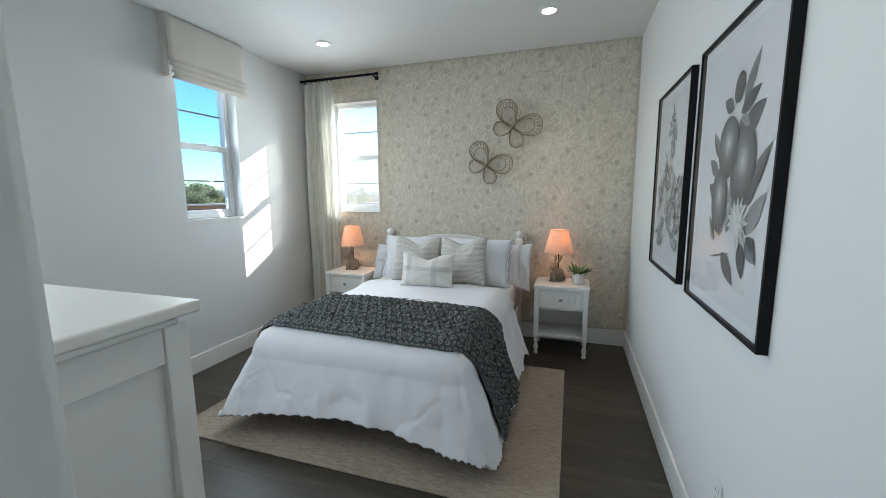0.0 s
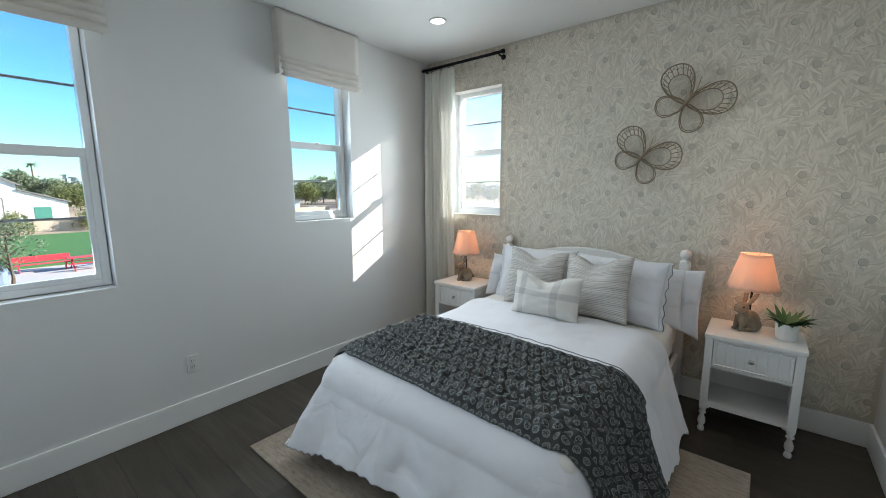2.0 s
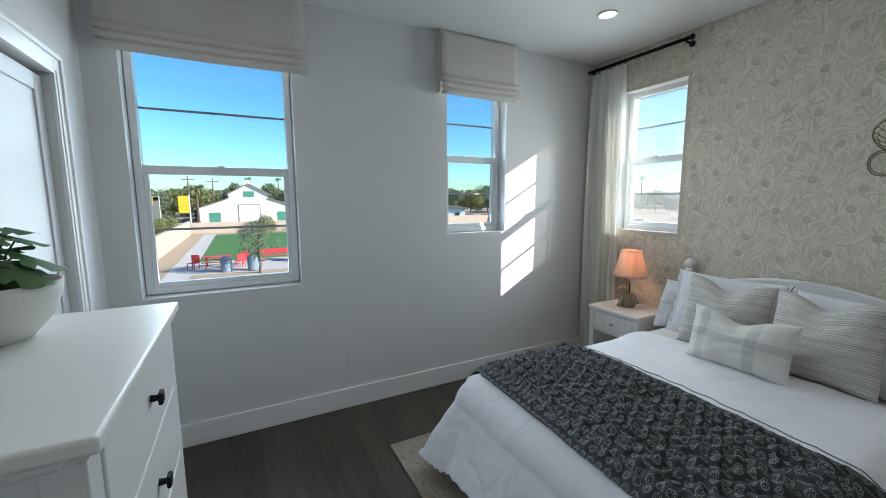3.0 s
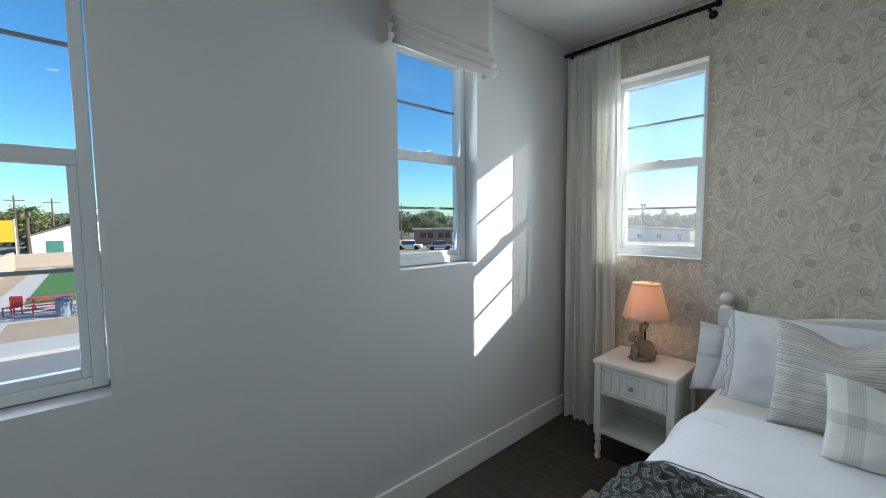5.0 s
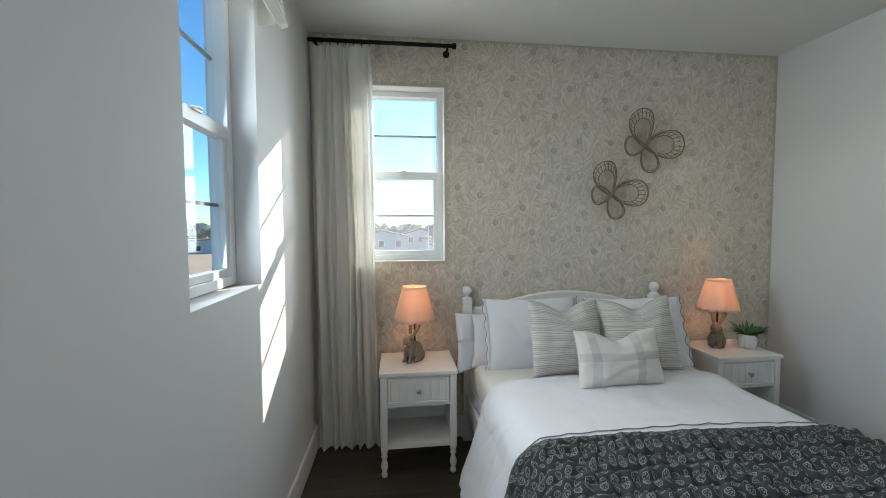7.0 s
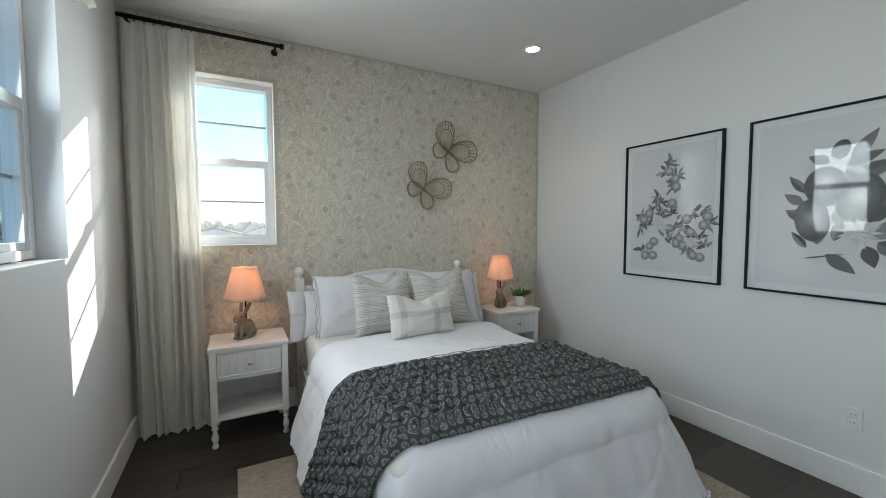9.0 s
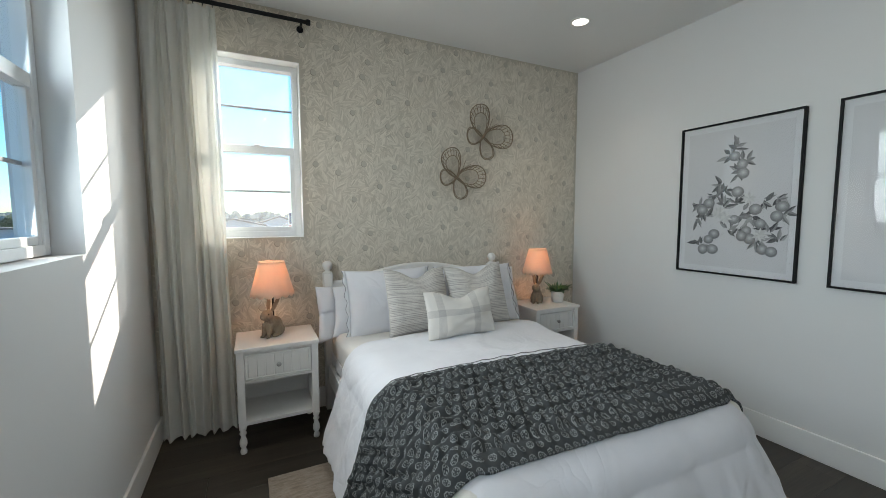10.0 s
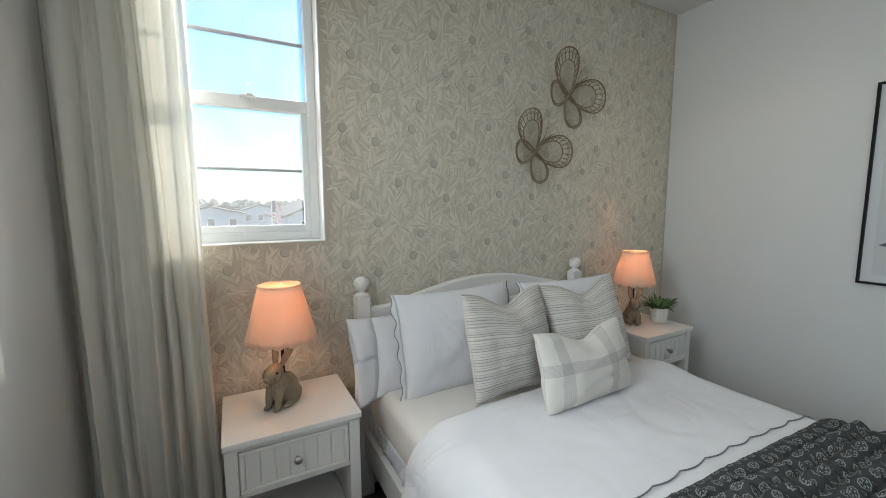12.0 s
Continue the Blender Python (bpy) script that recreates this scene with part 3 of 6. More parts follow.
# curtain rod with brackets and rings
ROD_Y, ROD_Z = -0.085, 2.655
rod = thing("curtain_rod", pose(0, 0, 0), "black metal curtain rod across the window head", "curtain rod")
part("pole", tube(bmesh.new(), [(0.012, ROD_Y, ROD_Z), (0.93, ROD_Y, ROD_Z)], 0.0125, 16), BLACK, rod, smooth=True)
part("end_cap", lathe(bmesh.new(), [(0.0, 0), (0.017, 0.001), (0.019, 0.006), (0.019, 0.022), (0.016, 0.026), (0.0, 0.027)], 20), BLACK, rod, "black end cap", True, pose(0.925, ROD_Y, ROD_Z, 0, 90, 0))
for x in (0.06, 0.895):
    bm = tube(bmesh.new(), [(x, -0.003, ROD_Z - 0.02), (x, ROD_Y + 0.01, ROD_Z - 0.018), (x, ROD_Y, ROD_Z - 0.008)], 0.008, 8)
    tube(bm, [(x, -0.001, ROD_Z - 0.02), (x, -0.008, ROD_Z - 0.02)], 0.022, 16)
    part("bracket", bm, BLACK, rod)

# the gathered sheer
cur = thing("curtain", pose(0, 0, 0), "gathered sheer ivory curtain beside the window", "curtain")
nz, nx = 60, 230
verts, faces, uvs = [], [], []
for j in range(nz + 1):
    z = 0.018 + (2.625 - 0.018) * j / nz
    fz = j / nz
    for i in range(nx + 1):
        f = i / nx
        spread = 0.028 + 0.372 * f + 0.028 * (1 - fz) * f + 0.006 * math.sin(6 * fz + 9 * f)
        phase = f * 2 * math.pi * 7 + 1.1 * math.sin(3.1 * f * 6 + fz * 1.5)
        amp = 0.027 - 0.009 * fz + 0.007 * math.sin(11 * f + 2 * fz)
        pinch = max(0.0, (fz - 0.95) / 0.05)
        y = ROD_Y - 0.002 + amp * math.sin(phase) * (1 - 0.6 * pinch) + 0.004 * math.sin(2.3 * phase + 5 * fz)
        verts.append((max(0.018, spread), min(y, -0.03), z + 0.012 * pinch * math.sin(phase * 1.0) + 0.0015 * (1 - fz) * math.sin(phase + 1)))
        uvs.append((f * 1.2, z))
for j in range(nz):
    for i in range(nx):
        a = j * (nx + 1) + i
        faces.append((a, a + 1, a + nx + 2, a + nx + 1))
from_lists("cloth", verts, faces, SHEER, cur, "sheer pleated ivory cloth", True, uvs)
for k in range(8):
    a = [(0.05 + k * 0.049, ROD_Y + 0.018 * math.cos(t * math.pi / 6), ROD_Z - 0.006 + 0.019 * math.sin(t * math.pi / 6)) for t in range(12)]
    part("ring", tube(bmesh.new(), a, 0.002, 6, True), BLACK, cur, "black ring", True)


# ---- the bed ----
CX, BW, BL, TOP = 1.715, 1.37, 2.02, 0.625   # centre, width, length and height of the mattress
bed = thing("bed", pose(CX, 0, 0), "white painted full-size bed with arched headboard", "bed")
for sx in (-1, 1):
    x = sx * 0.688
    post = part("headboard_post", boxed(x - 0.032, -0.082, 0, x + 0.032, -0.018, 0.985, 0.004), FURN, bed)
    fin = lathe(bmesh.new(), [(0.030, 0.0), (0.034, 0.006), (0.028, 0.012), (0.016, 0.018), (0.015, 0.024), (0.027, 0.032), (0.034, 0.046), (0.036, 0.058), (0.033, 0.072), (0.024, 0.083), (0.012, 0.09), (0.0, 0.092)], 24)
    part("finial", fin, FURN, post, "turned ball finial", True, pose(x, -0.05, 0.983))
    part("side_rail", boxed(x - 0.014, -BL + 0.03, 0.2, x + 0.014, -0.082, 0.335, 0.004), FURN, bed)
    bm = lathe(bmesh.new(), [(0.022, 0), (0.03, 0.02), (0.02, 0.04), (0.034, 0.08), (0.026, 0.12), (0.034, 0.14), (0.034, 0.3)], 16, (x * 0.9, -BL + 0.14, 0.012))
    part("foot_leg", bm, FURN, bed, "turned foot leg", True)
# arched panel
bm = bmesh.new()
n, half = 48, 0.656
def arch(f):
    a = abs(f)
    s = min(1.0, max(0.0, (0.90 - a) / 0.90))
    return 0.914 + 0.100 * math.sin(math.pi / 2 * s ** 0.9) ** 1.35
top_f, top_b, bot_f, bot_b = [], [], [], []
for i in range(n + 1):
    f = -1 + 2 * i / n
    for lst, y, z in ((top_f, -0.064, arch(f)), (top_b, -0.036, arch(f)), (bot_f, -0.064, 0.35), (bot_b, -0.036, 0.35)):
        lst.append(bm.verts.new((f * half, y, z)))
for i in range(n):
    bm.faces.new((bot_f[i], bot_f[i + 1], top_f[i + 1], top_f[i]))
    bm.faces.new((bot_b[i + 1], bot_b[i], top_b[i], top_b[i + 1]))
    bm.faces.new((top_f[i], top_f[i + 1], top_b[i + 1], top_b[i]))
part("headboard_panel", bm, FURN, bed, "arched white panel")
cap = tube(bmesh.new(), [(-half + 2 * half * i / n, -0.05, arch(-1 + 2 * i / n)) for i in range(n + 1)], 0.0152, 10)
part("headboard_cap", cap, FURN, bed, "rounded top rail", True)

tagged(part("box_spring", boxed(CX - 0.665, -BL + 0.04, 0.335, CX + 0.665, -0.09, 0.40, 0.02), COTTON), "white box spring on the bed rails", "box spring")
# a crumpled white ruffle between the rail and the mattress
verts, faces = [], []
for k in range(241):
    t = k / 240
    for j, z in enumerate((0.335, 0.365, 0.395, 0.43)):
        verts.append((CX - 0.674 - 0.018 * noise.noise((t * 34, j * 0.6, 0)) - 0.012 * noise.noise((t * 90, j * 1.3, 8)), -0.1 - t * 1.2, z + (0.012 if j == 3 else 0.005) * noise.noise((t * 70, j, 4))))
for k in range(240):
    for j in range(3):
        a = k * 4 + j
        faces.append((a, a + 4, a + 5, a + 1))
r = from_lists("bed_skirt", verts, faces, COTTON)
r.modifiers.new("thick", "SOLIDIFY").thickness = 0.003
tagged(r, "crumpled white bed skirt tucked over the rail", "bed skirt")
bm = boxed(CX - BW / 2 + 0.005, -BL, 0.40, CX + BW / 2 - 0.005, -0.088, TOP - 0.02, 0.05, 4)
tagged(part("mattress", bm, SHEET, smooth=True), "mattress in an ivory fitted sheet", "mattress")


def drape(s, t, top, half, length, r, flare, waves, lift=0.0):
    """Lays a point of a flat cloth (s across, t along the bed) over the mattress and down its sides."""
    ox, oy = max(0.0, abs(s) - half), max(0.0, t - length)
    sg = 1 if s >= 0 else -1
    ex, ey = min(abs(s), half), min(t, length)
    if ox == 0 and oy == 0:
        puff = 0.012 * noise.noise((s * 3.1, t * 2.7, 1.0)) + 0.006 * noise.noise((s * 8, t * 7, 5.0)) - 0.016 * max(0.0, 0.25 - abs(noise.noise((s * 4.3 + 0.6 * t, t * 3.7 - 0.8 * s, 9.0)))) + 0.012 * math.cos(s / half * 1.5)
        edge = min(half - abs(s), length - t)
        return (CX + sg * ex, -ey, top + lift + puff * min(1, edge / 0.28))
    d = (ox ** 7 + oy ** 7) ** (1 / 7)
    sd = max(-1.0, min(1.0, s / 0.35))
    q = math.hypot(ox, oy)
    dx, dy = ox / q, oy / q
    arc = r * math.pi / 2
    if d < arc:
        a = d / r
        out, fall = r * math.sin(a), r * (1 - math.cos(a))
    else:
        out, fall = r + (d - arc) * flare, r + (d - arc) * math.sqrt(1 - flare * flare)
    run = half * (1 - math.sqrt((ex / half) ** 2 + 0.01)) if oy > 0 else 0.0
    along = ey if oy == 0 else length + 0.30 * math.atan2(oy, ox) + run
    deep = min(1.0, max(0.0, (d - 0.05) / 0.4))
    out += deep * (waves * math.sin(along * 13 + 1.3 * sd + 3.5 * noise.noise((along * 2.3, sd, 0))) + 0.4 * waves * noise.noise((along * 17, d * 5, sd * 3)))
    out += deep * 0.013 * noise.noise((along * 3.1, d * 4.5, sd * 2.0)) + deep * 0.006 * noise.noise((along * 9, d * 11, sd))
    out -= deep * 0.014 * max(0.0, 0.2 - abs(noise.noise((along * 4 + d, d * 3 - along, 6.0 + sd))))
    out += 0.008 * math.sin(math.pi * min(1.0, d / 0.5)) + lift
    out *= 1 + 0.26 * deep * (2 * dx * dy) ** 2
    z = top - fall + lift * (1 - deep)
    # sharp creases that run down the hanging cloth
    out -= deep * 0.005 * max(0.0, 0.12 - abs(noise.noise((along * 4.2 + 1.5 * d, d * 3.2 - along, 2.0 + sd)))) / 0.12
    return (CX + sg * (ex + out * dx), -(ey + out * dy), max(z, 0.02))


def cloth(name, material, s0, s1, t0, t1, ns, nt, fn, thick, label, category):
    verts, faces, uvs = [], [], []
    for j in range(nt + 1):
        for i in range(ns + 1):
            s, t = s0 + (s1 - s0) * i / ns, t0 + (t1 - t0) * j / nt
            verts.append(fn(s, t, i / ns, j / nt))
            uvs.append((s, t))
    w = ns + 1
    for j in range(nt):
        for i in range(ns):
            a = j * w + i
            faces.append((a, a + w, a + w + 1, a + 1))
    ob = from_lists(name, verts, faces, material, None, "", True, uvs)
    ob.modifiers.new("thick", "SOLIDIFY").thickness = thick
    return tagged(ob, label, category)


HALF = BW / 2 - 0.02
HANG_SIDE, HANG_FOOT = 0.54, 0.51
DUVET_S, DUVET_T0, DUVET_T1 = HALF + HANG_SIDE, 0.60, BL - 0.03 + HANG_FOOT


def duvet_point(s, t, fi, fj):
    rise = 0.06 * max(0.0, 1 - (s / HALF) ** 2) * max(0.0, fj - 0.7) / 0.3
    scal = rise + 0.010 * abs(math.sin(s * 38)) * max(0.0, (fj - 0.9) / 0.1)
    edge = 0.011 * abs(math.sin(t * 42)) * max(0.0, (abs(2 * fi - 1) - 0.9) / 0.1)
    side = 1 if s >= 0 else -1
    cut = 0.5 * max(0.0, abs(s) - HALF + t - BL + 0.11 - 0.98)
    x, y, z = drape(s - side * (edge + cut), t - scal - cut, TOP + 0.012, HALF - 0.12, BL - 0.13, 0.17, 0.35, 0.010)
    lip = max(0.0, 1 - (t - DUVET_T0) / 0.05)
    return (x, y - 0.03 * abs(s) ** 2, z - 0.028 * lip * lip + 0.018 * math.exp(-((t - 0.72) / 0.09) ** 2))


duvet = cloth("duvet", COTTON, -DUVET_S, DUVET_S, DUVET_T0, DUVET_T1, 280, 250, duvet_point, 0.012, "rumpled white duvet with a scalloped hem hanging to the rug", "duvet")
hem = []
for k in range(500):
    s = -DUVET_S + 2 * DUVET_S * k / 499
    x, y, z = duvet_point(s, DUVET_T1, k / 499, 1.0)
    hem.append((x, y, z - 0.002))
part("embroidered_hem", tube(bmesh.new(), hem, 0.0016, 5), PIPING, duvet, "scalloped charcoal embroidery", True)
THROW_T0, THROW_T1 = 1.27, 1.975


def throw_point(s, t, fi, fj):
    x, y, z = drape(s, t + 0.02 * math.sin(s * 2.2), TOP + 0.022, HALF - 0.116, BL - 0.12, 0.172, 0.355, 0.011, 0.014)
    row = (t - THROW_T0) / 0.058 + 0.16 * noise.noise((s * 6, t * 4, 0))
    channel = abs(math.sin(math.pi * row)) ** 0.6
    pinch = math.sin(2 * math.pi * s / 0.062 + math.pi * math.floor(row) + 1.6 * noise.noise((s * 9, math.floor(row) * 1.7, 2.0)))
    crinkle = noise.noise((s * 52, t * 30, 7.0))
    big = noise.noise((s * 6 + t * 5, t * 9 - s * 2, 4.0))
    h = 0.018 * channel * (1 + 0.42 * pinch) + 0.010 * crinkle + 0.012 * big - 0.008
    over = min(1.0, max(0.0, abs(s) - HALF) / 0.12)
    side = 1 if s >= 0 else -1
    edge = max(0.0, 1 - min(fj, 1 - fj) / 0.10)
    h *= 1 - 0.75 * edge
    return (x + side * h * over, y, z + h * (1 - over) - 0.010 * edge * (1 - over))


cloth("throw_blanket", THROW, -(HALF + 0.52), HALF + 0.52, THROW_T0, THROW_T1, 460, 150, throw_point, 0.009, "crinkled charcoal throw with pale block-printed flowers across the bed", "throw blanket")
# scalloped charcoal line on the turned-down edge of the duvet
line = []
for k in range(361):
    s = -DUVET_S + 0.06 + (2 * DUVET_S - 0.12) * k / 360
    t = 1.215 + 0.010 * abs(math.sin(s * 26)) + 0.015 * math.sin(s * 2.2)
    x, y, z = duvet_point(s, t, 0.5, 0.5)
    out = 0.005 if abs(s) > HALF + 0.03 else 0
    line.append((x + (out if s > 0 else -out), y, z + (0.004 if not out else 0.001)))
part("embroidered_edge", tube(bmesh.new(), line, 0.0022, 6), PIPING, duvet, "scalloped charcoal embroidery", True)


# ---- pillows ----
def pillow(name, m, w, h, t, material, label, group="", chop=0.0, flange=0.0, droop=0.0, seed=0, cuff=0):
    """A stuffed cushion; local x across, z up, y back."""
    n = 30
    root = thing(name, m, label, "pillow", group)
    verts, faces, uvs = [], [], []
    w2, h2 = w / 2, h / 2

    def shape(u, v, side):
        pu, pv = 1 - 0.055 * (1 - v * v), 1 - 0.055 * (1 - u * u)
        x, z = w2 * u * pu, h2 * v * pv
        if chop and v > -0.4:
            g = (v + 0.4) / 1.4
            z -= chop * math.exp(-(u / 0.42) ** 2) * g * g
        z -= droop * u * u * 0.5 * (1 if v > 0 else 0.4)
        full = max(0.0, (1 - u ** 2) * (1 - v ** 2)) ** 0.42
        y = side * t / 2 * full * (1 - (0.35 if chop else 0) * math.exp(-(u / 0.5) ** 2) * max(0, v))
        y += side * full * (0.010 * noise.noise((u * 3 + seed, v * 3, side)) + 0.007 * noise.noise((u * 7 + seed, v * 6, 3)) - 0.03 * max(0.0, 0.18 - abs(noise.noise((u * 2.6 + v + seed, v * 3.1 - u, 5.0)))) + 0.003 * noise.noise((u * 16, v * 15 + seed, 3)))
        y += 0.02 * noise.noise((u * 1.3, v * 1.3, seed * 2.0))
        return (x, y, z)

    for side in (-1, 1):
        base = len(verts)
        for j in range(n + 1):
            for i in range(n + 1):
                u, v = math.sin((-1 + 2 * i / n) * math.pi / 2), math.sin((-1 + 2 * j / n) * math.pi / 2)
                verts.append(shape(u, v, side))
                uvs.append(((u + 1) / 2, (v + 1) / 2))
        for j in range(n):
            for i in range(n):
                a = base + j * (n + 1) + i
                q = (a, a + 1, a + n + 2, a + n + 1)
                faces.append(q if side < 0 else q[::-1])
    from_lists("cover", verts, faces, material, root, "", True, uvs)
    rim = []
    for k in range(4 * 40):
        e, f = divmod(k, 40)
        c = -1 + 2 * f / 40
        rim.append(((c, -1), (1, c), (-c, 1), (-1, -c))[e])
    if flange:
        for sx in (-1, 1):
            verts, faces, line = [], [], []
            for k in range(41):
                v = -1 + k / 20
                x, y, z = shape(sx, v, 0)
                grow = flange * (1 + 0.30 * math.sin(k * 2 * math.pi / 8))
                q = (x + sx * grow, y + 0.004 * math.sin(k * 0.7 + seed), z)
                verts += [(x, y, z), q]
                line.append(q)
            for k in range(40):
                faces.append((2 * k, 2 * k + 1, 2 * k + 3, 2 * k + 2))
            f = from_lists("flange", verts, faces, material, root, "scalloped flange")
            f.modifiers.new("thick", "SOLIDIFY").thickness = 0.003
            part("embroidered_edge", tube(bmesh.new(), line, 0.0026, 6), PIPING, root, "scalloped charcoal embroidery", True)
    elif cuff:
        # the open, creased end of the pillowcase
        verts, faces = [], []
        for side in (-1, 1):
            base = len(verts)
            for k in range(25):
                v = -1 + k / 12
                x, y, z = shape(cuff * 0.985, v, 0)
                gape = side * (0.004 + 0.022 * (1 - v * v)) + 0.010 * noise.noise((v * 3, side, seed))
                for f in (0.0, 0.35, 0.7, 1.0):
                    fold = 0.010 * math.sin(5 * v + 4 * f + seed) * f
                    verts.append((x + cuff * (0.105 + 0.012 * v) * f, y + gape * (0.3 + 0.7 * f) + fold, z * (1 + 0.10 * f) - 0.018 * f))
            for k in range(24):
                for j in range(3):
                    a = base + 4 * k + j
                    faces.append((a, a + 1, a + 5, a + 4))
        c = from_lists("open_end", verts, faces, material, root, "open pillowcase end")
        c.modifiers.new("thick", "SOLIDIFY").thickness = 0.003
    elif chop:
        part("seam", tube(bmesh.new(), [shape(u, v, 0) for u, v in rim], 0.003, 6, True), material, root, "", True)
    return root


lean = lambda x, y, z, tilt, turn=0, roll=0: pose(x, y, z, -tilt, roll, turn)
pillow("sleeping_pillow", lean(1.335, -0.185, 0.725, 22, 3, 6), 0.62, 0.36, 0.15, COTTON, "plain white sleeping pillow slumped behind the sham", "white pillows", droop=0.05, seed=1, cuff=-1)
pillow("sleeping_pillow", lean(2.125, -0.19, 0.745, 20, -3, -5), 0.62, 0.42, 0.15, COTTON, "plain white sleeping pillow slumped behind the sham", "white pillows", droop=0.05, seed=2, cuff=1)
pillow("pillow_sham", lean(1.405, -0.305, 0.797, 14, 2, 0), 0.60, 0.46, 0.17, COTTON, "white pillow sham with scalloped charcoal edge", "pillow shams", flange=0.022, seed=3)
pillow("pillow_sham", lean(2.055, -0.395, 0.812, 20, -4, 0), 0.60, 0.44, 0.17, COTTON, "white pillow sham with scalloped charcoal edge", "pillow shams", flange=0.022, seed=4)
pillow("striped_cushion", lean(1.52, -0.53, 0.835, 16, 4, 1), 0.44, 0.43, 0.17, STRIPE, "square grey-striped linen cushion with dented top", "striped cushions", chop=0.06, seed=5)
pillow("striped_cushion", lean(1.965, -0.545, 0.84, 18, -5, -3), 0.44, 0.43, 0.17, STRIPE, "square grey-striped linen cushion with dented top", "striped cushions", chop=0.06, seed=6)
pillow("lumbar_cushion", lean(1.71, -0.765, 0.785, 18, 1, 0), 0.47, 0.29, 0.15, PLAID, "small oblong cream plaid linen cushion with dented top", "", chop=0.05, seed=7)


# ---- nightstands ----
def nightstand(x, y, group):
    """x, y: the middle of its front's foot line."""
    s = thing("nightstand", pose(x, y, 0), "white painted nightstand with one drawer and an open shelf", "nightstand", group)
    w, d, h = 0.225, 0.375, 0.634
    part("top", boxed(-w - 0.006, -0.008, h - 0.024, w + 0.006, d, h, 0.004), FURN, s)
    for sx in (-1, 1):
        for yy in (0.004, d - 0.044):
            x0 = sx * (w - 0.02)
            leg = part("leg", boxed(x0 - 0.02, yy, 0.165, x0 + 0.02, yy + 0.04, h - 0.024, 0.002), FURN, s)
            foot = lathe(bmesh.new(), [(0.012, 0.0), (0.017, 0.004), (0.019, 0.016), (0.015, 0.03), (0.010, 0.036), (0.017, 0.046), (0.021, 0.06), (0.020, 0.08), (0.013, 0.10), (0.011, 0.112), (0.019, 0.12), (0.019, 0.128), (0.012, 0.136), (0.02, 0.148), (0.02, 0.166)], 16, (x0, yy + 0.02, 0))
            part("turned_foot", foot, FURN, leg, "turned foot", True)
        part("side_panel", boxed(sx * (w - 0.022) - 0.006, 0.044, 0.185, sx * (w - 0.022) + 0.006, d - 0.044, h - 0.024), FURN, s)
    part("back_panel", boxed(-w + 0.04, d - 0.03, 0.185, w - 0.04, d - 0.02, h - 0.024), FURN, s)
    part("shelf", boxed(-w + 0.03, 0.012, 0.17, w - 0.03, d - 0.03, 0.192, 0.002), FURN, s)
    part("drawer_rail", boxed(-w + 0.04, 0.01, 0.424, w - 0.04, 0.03, 0.438), FURN, s)
    part("drawer_box", boxed(-w + 0.045, 0.034, 0.438, w - 0.045, d - 0.03, 0.56), FURN, s)
    part("upper_rail", boxed(-w + 0.04, 0.01, h - 0.042, w - 0.04, 0.03, h - 0.024), FURN, s)
    dr = part("drawer_front", boxed(-w + 0.043, 0.012, 0.441, w - 0.043, 0.032, h - 0.045, 0.001), FURN, s)
    bm = bmesh.new()
    for a in ((-w + 0.043, 0.004, 0.441, w - 0.043, 0.014, 0.453), (-w + 0.043, 0.004, h - 0.057, w - 0.043, 0.014, h - 0.045), (-w + 0.043, 0.004, 0.453, -w + 0.057, 0.014, h - 0.057), (w - 0.057, 0.004, 0.453, w - 0.043, 0.014, h - 0.057)):
        box(bm, *a, 0.003)
    part("drawer_frame", bm, FURN, dr)
    k = 0
    while k < 7:
        xa = -w + 0.060 + k * 0.0473
        part("bead_board", boxed(xa, 0.009, 0.454, xa + 0.0445, 0.014, h - 0.058, 0.002), FURN, dr)
        k += 1
    bm = lathe(bmesh.new(), [(0.0, 0.0), (0.006, 0.0), (0.005, 0.012), (0.013, 0.018), (0.0145, 0.024), (0.011, 0.030), (0.0, 0.032)], 20)
    part("knob", bm, NICKEL, dr, "brushed nickel knob", True, pose(0, 0.010, 0.517, 90, 0, 0))
    return s


nightstand(0.672, -0.425, "nightstands beside the bed")
nightstand(2.815, -0.435, "nightstands beside the bed")


